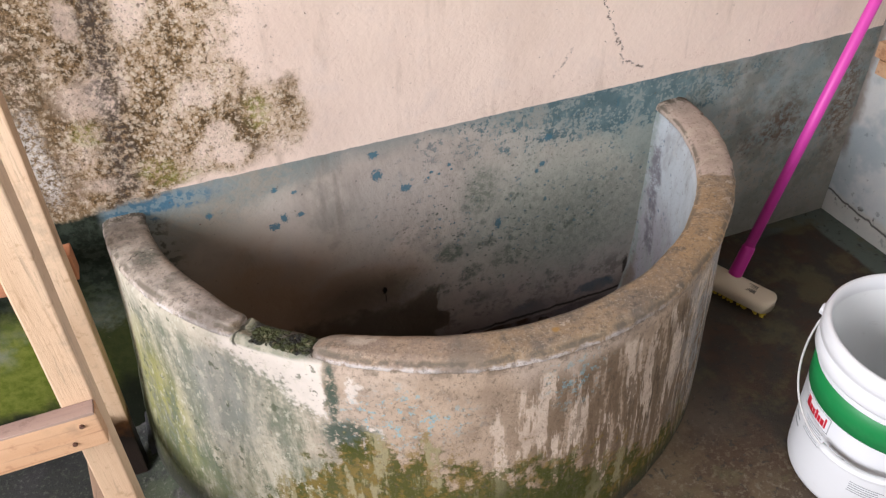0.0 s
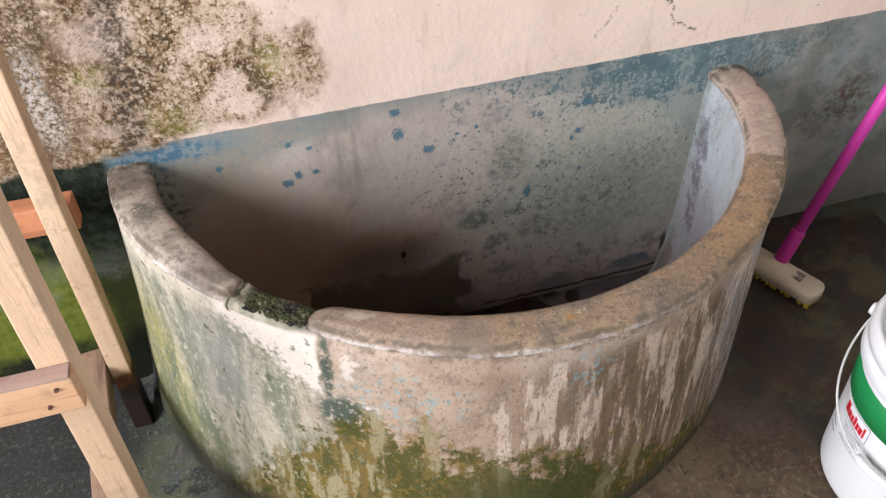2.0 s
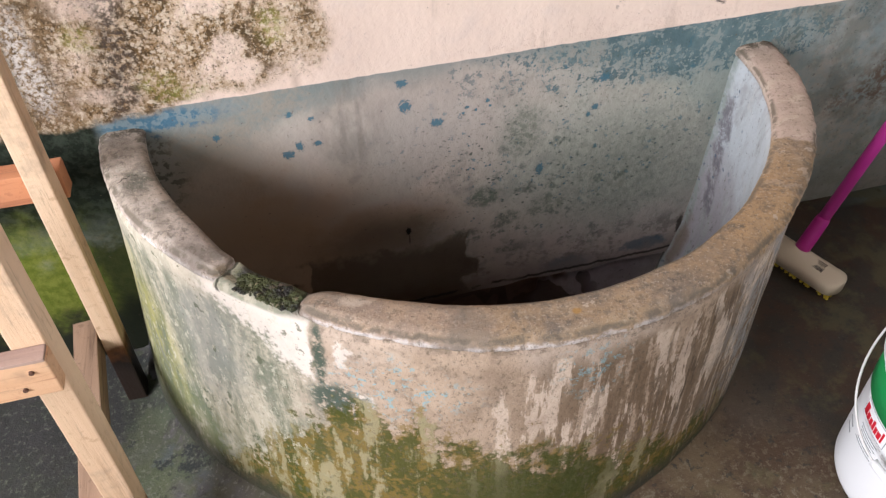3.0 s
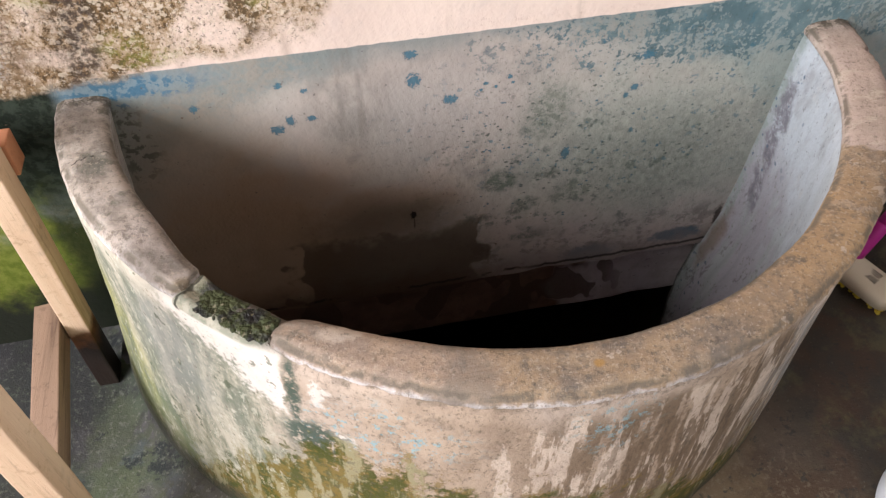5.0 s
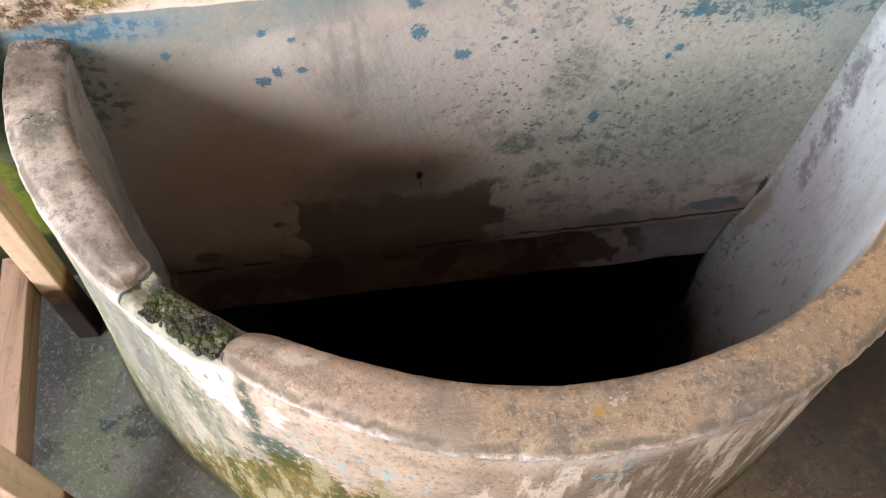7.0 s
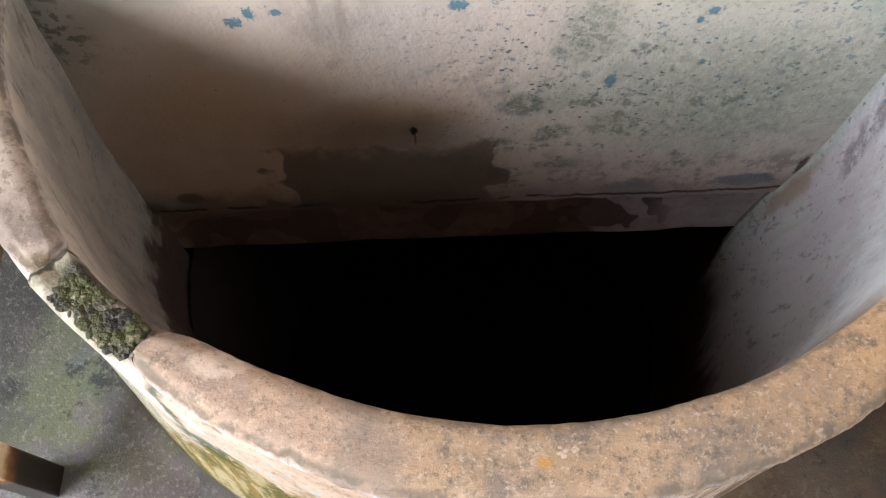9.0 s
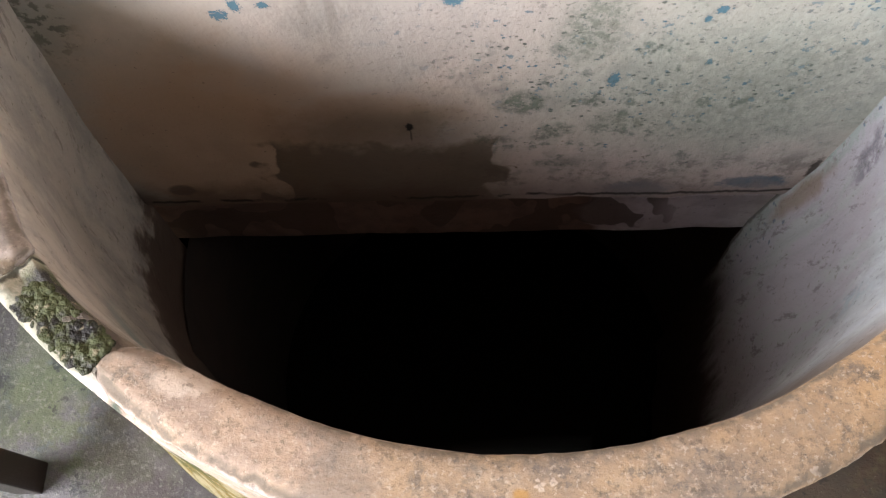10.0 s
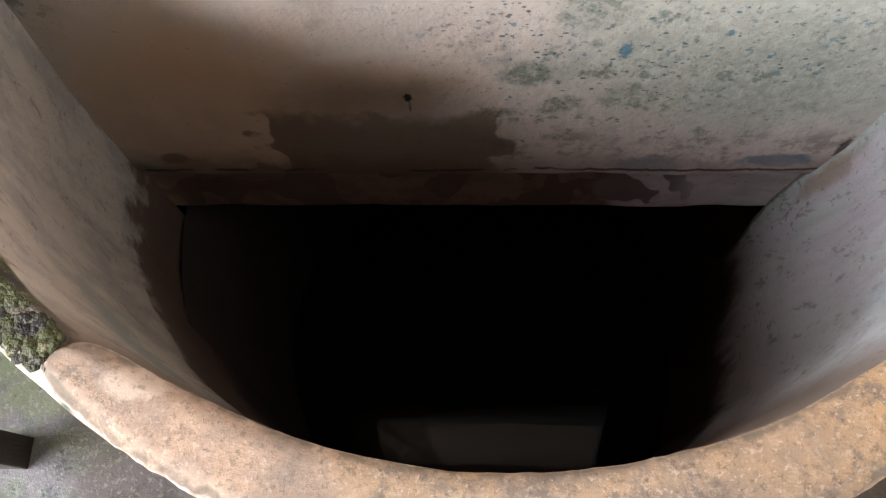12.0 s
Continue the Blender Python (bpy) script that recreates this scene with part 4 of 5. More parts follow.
def wood(name, a, b, dark, along=2, wetfoot=False):
    k = Mat(name)
    sc = [9.0, 9.0, 9.0]
    sc[along] = 0.55
    v = k.vec(k.mul(k.x, sc[0]), k.mul(k.y, sc[1]), k.mul(k.z, sc[2]))
    grain, soft = k.noise(7, 5, 0.62, v, 0.6), k.noise(2.2, 3, 0.5, v)
    fine = k.noise(34, 3, 0.7, v)
    c = k.mix(a, b, k.ss(soft, 0.38, 0.64))
    c = k.mix(c, dark, k.mul(k.ss(grain, 0.54, 0.68), 0.55))
    c = k.mix(c, dark, k.mul(k.ss(k.noise(17, 5, 0.7), 0.62, 0.70), 0.55))
    saw = k.noise(60, 6, 0.75)
    c = k.mix(c, dark, k.mul(k.ss(saw, 0.55, 0.66), 0.35))
    c = k.mix(c, (0.16, 0.12, 0.09), k.mul(k.ss(k.noise(6, 5, 0.7), 0.56, 0.68), 0.35))
    c = k.mix(c, (0.20, 0.135, 0.09), k.mul(k.ss(k.noise(11, 6, 0.72, v), 0.58, 0.68), 0.4))
    rough = 0.72
    if wetfoot:
        mid = k.noise(20, 4, 0.6)
        edge = k.add(k.z, k.mul(k.m('SUBTRACT', mid, 0.5), 0.05))
        c = k.mix(c, (0.20, 0.075, 0.02), k.ss(edge, 0.150, 0.125))
        c = k.mix(c, (0.022, 0.014, 0.011), k.ss(k.add(k.z, k.mul(k.m('SUBTRACT', mid, 0.5), 0.16)), 0.135, 0.085))
        rough = k.m('SUBTRACT', 0.62, k.mul(k.ss(k.z, 0.14, 0.1), 0.28))
    return k.done(c, rough, k.add(k.mul(grain, 0.5), k.add(k.mul(fine, 0.5), k.mul(saw, 0.5))), 0.5, 0.002)


def plastic(name, colour, rough=0.4, scuff=(0.4, 0.4, 0.38), amount=0.25):
    k = Mat(name)
    c = k.mix(colour, scuff, k.mul(k.ss(k.noise(35, 5, 0.7), 0.6, 0.72), amount))
    c = k.mix(c, scuff, k.mul(k.ss(k.noise(5, 3), 0.5, 0.75), amount * 0.5))
    return k.done(c, k.add(rough, k.mul(k.noise(18, 3), 0.15)), k.noise(120, 2), 0.06, 0.001)


def moss_paint():
    k = Mat("wet_moss_and_grit")
    mid, fine = k.noise(45, 5, 0.7), k.noise(160, 3, 0.7)
    c = k.mix((0.008, 0.008, 0.007), (0.045, 0.055, 0.014), k.ss(k.add(k.mul(mid, 0.4), k.mul(k.noise(24, 3, 0.6), 0.6)), 0.46, 0.56))
    c = k.mix(c, (0.26, 0.23, 0.15), k.mul(k.ss(k.noise(70, 3, 0.6), 0.62, 0.68), 0.7))
    return k.done(c, k.m('SUBTRACT', 0.8, k.mul(k.ss(mid, 0.55, 0.4), 0.4)), k.add(mid, fine), 0.9, 0.008)


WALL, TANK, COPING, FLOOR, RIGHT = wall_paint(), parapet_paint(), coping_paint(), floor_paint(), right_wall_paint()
MOSS = moss_paint()
# ceiling and far walls are unseen; their colours are kept low to limit fill
CEIL = plain_plaster("dark_brown_ceiling", (0.15, 0.108, 0.092), (0.11, 0.08, 0.066))
FAR = plain_plaster("pink_wash_plain", (0.40, 0.31, 0.26), (0.33, 0.25, 0.21))
BEAM = beam_paint()
# shaft colour taken near black, standing in for its unlit depth
DEEP = plain_plaster("wet_unlit_shaft_rings", (0.042, 0.027, 0.018), (0.028, 0.019, 0.013), (0.012, 0.010, 0.008), 0.6)
PINE_UP = wood("raw_pine", (0.70, 0.52, 0.36), (0.62, 0.43, 0.28), (0.40, 0.24, 0.13), 2, True)
PINE_X = wood("raw_pine_rail", (0.64, 0.40, 0.24), (0.55, 0.31, 0.17), (0.32, 0.14, 0.07), 0)
BARK_X = wood("reddish_heartwood", (0.36, 0.25, 0.205), (0.27, 0.18, 0.15), (0.12, 0.07, 0.055), 0)
RED_X = wood("reddish_rail", (0.42, 0.17, 0.085), (0.50, 0.22, 0.11), (0.24, 0.08, 0.04), 0)
GREY_Y = wood("greyed_pine_stretcher", (0.32, 0.21, 0.145), (0.21, 0.135, 0.092), (0.07, 0.04, 0.028), 1)
NAIL = plastic("rusty_nail", (0.10, 0.045, 0.028), 0.6)
PINK = plastic("magenta_coated_pole", (0.68, 0.055, 0.42), 0.35, (0.5, 0.2, 0.4), 0.2)
SOCKET = plastic("magenta_plastic_socket", (0.50, 0.02, 0.28), 0.4, (0.4, 0.2, 0.3), 0.2)
CREAM = plastic("cream_plastic", (0.58, 0.49, 0.36), 0.45, (0.4, 0.32, 0.22), 0.3)
YELLOW = plastic("yellow_bristle", (0.50, 0.36, 0.03), 0.6, (0.2, 0.15, 0.04), 0.5)
INK = plastic("black_print", (0.02, 0.02, 0.022), 0.6)
WHITE = plastic("white_plastic", (0.74, 0.76, 0.79), 0.33, (0.60, 0.60, 0.58), 0.2)
# lighter copy of the white, painting skylight onto the bucket's inside
INNER_WHITE = plastic("brightened_white_plastic", (0.80, 0.83, 0.84), 0.45, (0.5, 0.5, 0.5), 0.25)
GREEN = plastic("green_print", (0.008, 0.22, 0.06), 0.4, (0.05, 0.3, 0.1), 0.15)
RED = plastic("red_print", (0.52, 0.012, 0.03), 0.4, (0.5, 0.1, 0.1), 0.1)
GREYPRINT = plastic("grey_print", (0.28, 0.30, 0.32), 0.5)
WIRE = plastic("zinc_wire", (0.62, 0.62, 0.62), 0.35)
water = Mat("still_dark_water")
WATER = water.done((0.006, 0.005, 0.004), 0.03, water.noise(5, 2), 0.03, 0.01, spec=0.16)
water.bsdf.inputs["IOR"].default_value = 1.33


# ---- mesh helpers ----
def mesh_of(name, bm, material, smooth=False):
    bmesh.ops.recalc_face_normals(bm, faces=bm.faces)
    me = bpy.data.meshes.new(name)
    bm.to_mesh(me)
    bm.free()
    if smooth:
        me.polygons.foreach_set("use_smooth", [True] * len(me.polygons))
    me.materials.append(material)
    return me


def thing(name, at, label, category, group="", kind=""):
    ob = new(name)
    ob.location = at
    ob.empty_display_size = 0.05
    return tagged(ob, label, category, group, kind)


def whole(name, bm, material, label, category, kind="", smooth=False):
    return tagged(new(name, mesh_of(name, bm, material, smooth)), label, category, "", kind)


def origin(ob):
    return ob.location + (origin(ob.parent) if ob.parent else Vector())


def part(name, bm, material, parent, label="", smooth=False):
    """Links a bmesh, given in world places, as one mesh under a thing or a part."""
    bmesh.ops.translate(bm, verts=bm.verts, vec=-origin(parent))
    ob = new(name, mesh_of(name, bm, material, smooth))
    ob.parent = parent
    return tagged(ob, label)


def box(lo, hi, bevel=0.0, bm=None, segs=2):
    bm = bm or bmesh.new()
    made = bmesh.ops.create_cube(bm, size=1)["verts"]
    for v in made:
        v.co = Vector([(a + b) / 2 + c * (b - a) for a, b, c in zip(lo, hi, v.co)])
    if bevel:
        edges = list({e for v in made for e in v.link_edges})
        bmesh.ops.bevel(bm, geom=edges, offset=bevel, segments=segs, affect='EDGES', profile=0.6)
    return bm


def bar(a, b, w, d, bevel=0.002, cuts=0, rough=0.0, side=(1, 0, 0)):
    """A squared timber from a to b, w wide along side and d deep."""
    a, b = Vector(a), Vector(b)
    ax = (b - a).normalized()
    u = Vector(side)
    u = (u - ax * u.dot(ax)).normalized()
    v = ax.cross(u)
    bm = box((-w / 2, -d / 2, 0), (w / 2, d / 2, (b - a).length), bevel)
    if cuts:
        long = [e for e in bm.edges if abs((e.verts[0].co - e.verts[1].co).normalized().z) > 0.99]
        bmesh.ops.subdivide_edges(bm, edges=long, cuts=cuts, use_grid_fill=True)
    for p in bm.verts:
        q = p.co.copy()
        if rough:
            q.x += rough * noise.noise((q.z * 5, q.x * 40, a.x * 9))
            q.y += rough * noise.noise((q.z * 5, q.y * 40, a.y * 9 + 7))
        p.co = a + u * q.x + v * q.y + ax * q.z
    return bm


def lathe(profile, cx, cy, n=64, bm=None):
    bm = bm or bmesh.new()
    rings = []
    for r, z in profile:
        rings.append([bm.verts.new((cx + r * math.cos(2 * math.pi * i / n), cy + r * math.sin(2 * math.pi * i / n), z)) for i in range(n)])
    for p, q in zip(rings, rings[1:]):
        for i in range(n):
            bm.faces.new((p[i], p[(i + 1) % n], q[(i + 1) % n], q[i]))
    return bm


def tube(points, r, n=12, bm=None, ends=True):
    bm = bm or bmesh.new()
    pts = [Vector(p) for p in points]
    radii = r if isinstance(r, (list, tuple)) else [r] * len(pts)
    u = None
    rings = []
    for i, p in enumerate(pts):
        ax = (pts[min(i + 1, len(pts) - 1)] - pts[max(i - 1, 0)]).normalized()
        u = (u - ax * u.dot(ax)).normalized() if u else ax.orthogonal().normalized()
        v = ax.cross(u)
        rings.append([bm.verts.new(p + radii[i] * (u * math.cos(2 * math.pi * k / n) + v * math.sin(2 * math.pi * k / n))) for k in range(n)])
    for p, q in zip(rings, rings[1:]):
        for k in range(n):
            bm.faces.new((p[k], p[(k + 1) % n], q[(k + 1) % n], q[k]))
    if ends:
        bm.faces.new(rings[0])
        bm.faces.new(rings[-1])
    return bm


def grid(nu, nv, place, bm=None, keep=None):
    """A sheet of nu x nv faces; place(u, v) gives the point for u, v in 0..1."""
    bm = bm or bmesh.new()
    vs = [[bm.verts.new(place(i / nu, j / nv)) for j in range(nv + 1)] for i in range(nu + 1)]
    for i in range(nu):
        for j in range(nv):
            bm.faces.new((vs[i][j], vs[i + 1][j], vs[i + 1][j + 1], vs[i][j + 1]))
    return bm


def rumple(x, y, z, amount, scale=6.0):
    return amount * (noise.noise((x * scale, y * scale, z * scale)) + 0.5 * noise.noise((x * scale * 3.1, y * scale * 3.1, z * scale * 3.1 + 5)))


# ---- the room ----
TOP = ROOM_H
WALL_FOOT = -0.075


def back_face(u, v):
    x, z = ROOM_L + u * (ROOM_R - ROOM_L), WALL_FOOT + v * (TOP - WALL_FOOT)
    low = -0.012 * math.exp(-((z - WALL_FOOT) / 0.02) ** 2) * noise.noise((x * 14, 2.0, 0.0))
    return (x, rumple(x, 0.0, z, 0.0022, 5.0), z + (low if v < 0.03 else 0.0))


bm = grid(170, 140, back_face)
box((ROOM_L, 0.004, WALL_FOOT + 0.004), (ROOM_R, 0.2, TOP), 0.0, bm)
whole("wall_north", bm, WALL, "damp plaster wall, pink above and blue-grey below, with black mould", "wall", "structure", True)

# the beam runs far back as an added, unseen lid blocking sky from the shaft
bm = box((-1.0, 0.03, -0.275), (1.0, 0.85, WALL_FOOT + 0.02), 0.006)
bmesh.ops.subdivide_edges(bm, edges=[e for e in bm.edges if abs(e.verts[0].co.x - e.verts[1].co.x) > 1], cuts=60)
for v in bm.verts:
    v.co.z += 0.006 * noise.noise((v.co.x * 13, v.co.y * 4, 1.0))
    v.co.y += 0.004 * noise.noise((v.co.x * 9, 3.0, v.co.z * 9))
whole("trim_beam", bm, BEAM, "damp concrete beam carrying the wall across the well", "beam", "structure")

bm = grid(60, 60, lambda u, v: (ROOM_R + rumple(1.2, -u * 3, v * 2.7, 0.003, 4.0), ROOM_F * u, -0.01 + v * (TOP + 0.01)))
box((ROOM_R + 0.006, ROOM_F, -0.1), (ROOM_R + 0.2, 0.2, TOP), 0.0, bm)
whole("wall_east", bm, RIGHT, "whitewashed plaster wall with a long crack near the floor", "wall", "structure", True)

# unseen west wall with a wide window, south wall with another, added round the lamps
W_LO, W_HI, W_Z0, W_Z1 = -2.3, -0.4, 0.85, 2.15
bm = bmesh.new()
for lo, hi in (((ROOM_F, -0.1), (W_LO, TOP)), ((W_HI, -0.1), (0.2, TOP)), ((W_LO, -0.1), (W_HI, W_Z0)), ((W_LO, W_Z1), (W_HI, TOP))):
    box((ROOM_L - 0.2, lo[0], lo[1]), (ROOM_L, hi[0], hi[1]), 0.0, bm)
whole("wall_west", bm, FAR, "unseen pink plaster wall, added round an open window hole", "wall", "structure")
bm = bmesh.new()
for lo, hi in (((ROOM_L - 0.2, -0.1), (-1.58, TOP)), ((0.08, -0.1), (ROOM_R + 0.2, TOP)), ((-1.58, -0.1), (0.08, 0.85)), ((-1.58, 1.9), (0.08, TOP))):
    box((lo[0], ROOM_F - 0.2, lo[1]), (hi[0], ROOM_F, hi[1]), 0.0, bm)
whole("wall_south", bm, FAR, "unseen pink plaster wall, added round an open window hole", "wall", "structure")
# unseen ceiling, added to close the room and hold down bounced light
whole("ceiling", box((ROOM_L - 0.2, ROOM_F - 0.2, TOP), (ROOM_R + 0.2, 0.2, TOP + 0.12)), CEIL, "unseen plain brown ceiling, kept dark to limit bounced light", "ceiling", "structure")
bm = grid(8, 8, lambda u, v: (-60 + 120 * u, -60 + 120 * v, -0.16))
bmesh.ops.delete(bm, geom=[f for f in bm.faces if f.calc_center_median().length < 12], context='FACES')
whole("ground", bm, plain_plaster("bare_earth", (0.16, 0.12, 0.08), (0.11, 0.09, 0.05)), "bare earth outside the house", "ground", "structure")

# ---- the well: half-round parapet against the wall ----
CX = 0.015


def slope(x):
    return 0.5 - 0.03 * (x - 0.0225)


def r_out(th, z):
    s, c = abs(math.sin(th)), max(math.cos(th), 0.0)
    f = max(0.0, 1 - max(z, 0.0) / 0.5)
    return 0.597 + 0.042 * s ** 6 + 0.004 * c ** 8 + (0.030 - 0.028 * math.sin(th)) * f ** 1.4


def r_in(th):
    s = abs(math.sin(th))
    return 0.535 + 0.028 * s ** 6 + 0.018 * math.exp(-((th + 0.82) / 0.22) ** 2)


GAP = (radians(-51.2), radians(-38.0))
EDGE = radians(91.2)


def at(th, r, z):
    return (CX + r * math.sin(th), -r * math.cos(th), z)


def lip(th):
    return slope(CX + 0.58 * math.sin(th))


def broken(th):
    """How far the rim is broken away at this angle, 0 to 1."""
    wide = 0.012 * noise.noise((th * 30, 1.0, 0.0))
    a = (th - GAP[0] + wide) / 0.015
    b = (GAP[1] - th + wide) / 0.05
    return max(0.0, min(1.0, a)) * max(0.0, min(1.0, b))


def parapet_profile(th):
    gap = broken(th)
    top = lip(th) - 0.019 + (0.012 + 0.006 * max(0.0, min(1.0, (GAP[0] + 0.06 - th) / 0.03))) * gap
    pts = []
    for i in range(25):
        z = -0.06 + (top + 0.06 - 0.010) * i / 24
        pts.append((r_out(th, z) + rumple(th * 0.6, z, 1.0, 0.0035, 6.0), z))
    ro, ri = r_out(th, top), r_in(th)
    pts += [(ro - 0.002, top - 0.005), (ro - 0.006, top - 0.001), (ro - 0.011, top)]
    n = 10
    for i in range(1, n):
        r = (ro - 0.011) * (1 - i / n) + (ri + 0.005) * i / n
        bump = 0.009 * noise.noise((th * 34, r * 40, 2.0)) + 0.006 * noise.noise((th * 85, r * 120, 4.0)) - 0.004
        pts.append((r, top + gap * bump * math.sin(math.pi * i / n)))
    pts.append((ri + 0.003, top))
    right = max(0.0, min(1.0, (math.sin(th) - 0.80) / 0.15))
    left = max(0.0, min(1.0, (-math.sin(th) - 0.70) / 0.25))
    for i in range(1, 37):
        z = top - 0.003 - (top + 1.0) * (i / 36) ** 1.15
        fill = float(np.interp(-z, (-0.5, -0.13, -0.02, 0.04, 0.075, 0.13, 0.26, 0.6), (0.0, 0.006, 0.018, 0.028, 0.042, 0.050, 0.063, 0.055)))
        flare = 0.040 * max(0.0, min(1.0, (0.5 - z) / 0.33))
        r = ri + rumple(th * 0.6, z, 9.0, 0.0045, 5.0) + 0.02 * max(0.0, -z) ** 0.7 * (1 - right) - fill * right + flare * left
        r += right * 0.006 * noise.noise((th * 30, z * 22, 3.0)) * max(0.0, min(1.0, (0.1 - z) / 0.1))
        pts.append((r, z))
    return pts


well = thing("well_parapet", (CX, -0.3, 0.0), "half-round plastered well parapet, mossy and stained, with a broken rim", "well")
bm = bmesh.new()
cols = []
N = 220
for i in range(N + 1):
    th = -EDGE + 2 * EDGE * i / N
    cols.append([bm.verts.new(at(th, r, z)) for r, z in parapet_profile(th)])
for p, q in zip(cols, cols[1:]):
    for j in range(len(p) - 1):
        bm.faces.new((p[j], q[j], q[j + 1], p[j + 1]))
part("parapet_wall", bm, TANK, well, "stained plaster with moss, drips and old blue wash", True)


def coping(a, b, n, blunt_a, blunt_b):
    """A rounded cement coping from angle a to b, with worn edges and rounded broken ends."""
    bm = bmesh.new()
    rows = []
    for i in range(n + 1):
        th = a + (b - a) * i / n
        t = lip(th)
        over = 0.0045 * max(0.0, min(1.0, (th - GAP[0]) / 0.2)) - 0.011 * max(0.0, 1 - abs(th - GAP[1]) / 0.42)
        ro, ri = r_out(th, 0.5) + over, r_in(th) - 0.001
        pull = 1.0
        for end, on in ((a, blunt_a), (b, blunt_b)):
            if on > 0:
                d = abs(th - end) * 0.58
                if d < on:
                    pull = min(pull, math.sqrt(max(0.0, 1 - (1 - d / on) ** 2)))
        mid, half = (ro + ri) / 2 + 0.006 * (1 - pull), (ro - ri) / 2 * (0.45 + 0.55 * pull)
        chip = max(0.0, noise.noise((th * 26, 3.0, 0.0)) - 0.3) * 0.012
        t -= 0.010 * (1 - pull)
        low = lip(th) - 0.0195
        prof = [(mid + half - 0.003, low), (mid + half, low + 0.004), (mid + half - 0.0005, t - 0.009 - chip), (mid + half - 0.004, t - 0.004 - chip), (mid + half - 0.011 - chip, t - 0.0005)]
        prof += [(mid + half * (0.55 - 1.1 * k / 5), t + 0.002) for k in range(6)]
        prof += [(mid - half + 0.009, t), (mid - half + 0.003, t - 0.003), (mid - half, t - 0.009), (mid - half + 0.001, low + 0.003), (mid - half + 0.005, low)]
        ring = []
        for r, z in prof:
            p = Vector(at(th, r, z))
            z2 = z + (rumple(p.x, p.y, 0.0, 0.0014, 9.0) if z > low + 0.002 else 0.0)
            r2 = r + 0.0018 * noise.noise((th * 9, z * 30, 6.0)) + ((0.0028 if th > GAP[0] + 0.05 else 0.0010) if r > mid + 0.8 * half else 0.0008) * noise.noise((th * 48, z * 60, 6.0))
            ring.append(bm.verts.new(at(th, r2, z2)))
        rows.append(ring)
    for p, q in zip(rows, rows[1:]):
        for j in range(len(p)):
            k = (j + 1) % len(p)
            bm.faces.new((p[j], q[j], q[k], p[k]))
    bm.faces.new(rows[0])
    bm.faces.new(rows[-1])
    return bm


part("coping", coping(-EDGE, GAP[0] + 0.012, 70, 0.0, 0.012), COPING, well, "grey mottled cement coping, broken at its end", True)
part("coping", coping(GAP[1], EDGE, 200, 0.042, 0.0), COPING, well, "tan worn cement coping with pale scuffs", True)

# wet moss and grit lying in the break
rng = random.Random(5)
bm = bmesh.new()
for i in range(420):
    th = GAP[0] + (GAP[1] - GAP[0]) * (0.27 + 0.70 * rng.random())
    f = 0.50 + 0.34 * rng.uniform(-1, 1)
    r = r_in(th) + f * (r_out(th, 0.5) - r_in(th))
    c = Vector(at(th, r, lip(th) - 0.0095 + 0.002 * rng.random()))
    size = rng.uniform(0.0015, 0.0055)
    made = bmesh.ops.create_icosphere(bm, subdivisions=1, radius=size)["verts"]
    sx, sy = rng.uniform(0.8, 2.0), rng.uniform(0.8, 2.0)
    for v in made:
        v.co = c + Vector((v.co.x * sx, v.co.y * sy, v.co.z * 0.45)) + 0.0009 * noise.noise_vector(v.co * 160 + c * 50)
tagged(part("moss", bm, MOSS, well, "dark wet moss and grit in the break", True), kind="stuff")

# shaft below, and the water
bm = bmesh.new()
prev = None
for j in range(14):
    z = -0.27 - 1.5 * j / 13
    ring = [bm.verts.new((CX + 0.60 * math.sin(2 * math.pi * i / 72), -0.60 * math.cos(2 * math.pi * i / 72), z)) for i in range(72)]
    if prev:
        for i in range(72):
            bm.faces.new((prev[i], prev[(i + 1) % 72], ring[(i + 1) % 72], ring[i]))
    prev = ring
bm.faces.new(prev)
whole("well_shaft", bm, DEEP, "wet round shaft of the well, coloured near black for its unlit depth", "well shaft", "structure", True)
bm = bmesh.new()
bmesh.ops.create_circle(bm, cap_ends=True, segments=64, radius=0.598)
bmesh.ops.translate(bm, verts=bm.verts, vec=(CX, 0, -1.2))
whole("water", bm, WATER, "still dark water deep in the well", "water", "structure")

# ---- floor round the parapet ----


def floor_at(u, v):
    th = -math.pi / 2 + math.pi * u
    d = Vector((math.sin(th), -math.cos(th)))
    far = 9.0
    if d.x > 1e-6:
        far = min(far, (ROOM_R + 0.01 - CX) / d.x)
    if d.x < -1e-6:
        far = min(far, (ROOM_L - 0.01 - CX) / d.x)
    if d.y < -1e-6:
        far = min(far, (ROOM_F - 0.01) / d.y)
    foot = r_out(th, 0.0)
    start = foot - 0.03
    r = start + (far - start) * v ** 1.6
    x, y = CX + d.x * r, d.y * r
    fillet = 0.012 * max(0.0, min(1.0, 1 - (r - foot) / 0.025))
    dip = max(0.0, min(1.0, (-0.42 - x) / 0.28))
    return (x, min(y, 0.004), rumple(x, y, 0.0, 0.0025, 4.0) + fillet - 0.03 * dip * dip * (3 - 2 * dip))


bm = grid(180, 60, floor_at)
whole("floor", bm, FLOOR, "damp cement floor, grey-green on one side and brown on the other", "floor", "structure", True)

bm = box((-0.685, -0.10, -0.05), (-0.60, 0.0, 0.012), 0.006)
for v in bm.verts:
    v.co += 0.003 * noise.noise_vector(v.co * 30)
whole("cement_pad", bm, plain_plaster("grey_cement_pad", (0.05, 0.05, 0.053), (0.03, 0.03, 0.033)), "low grey cement pad at the wall foot", "cement pad")

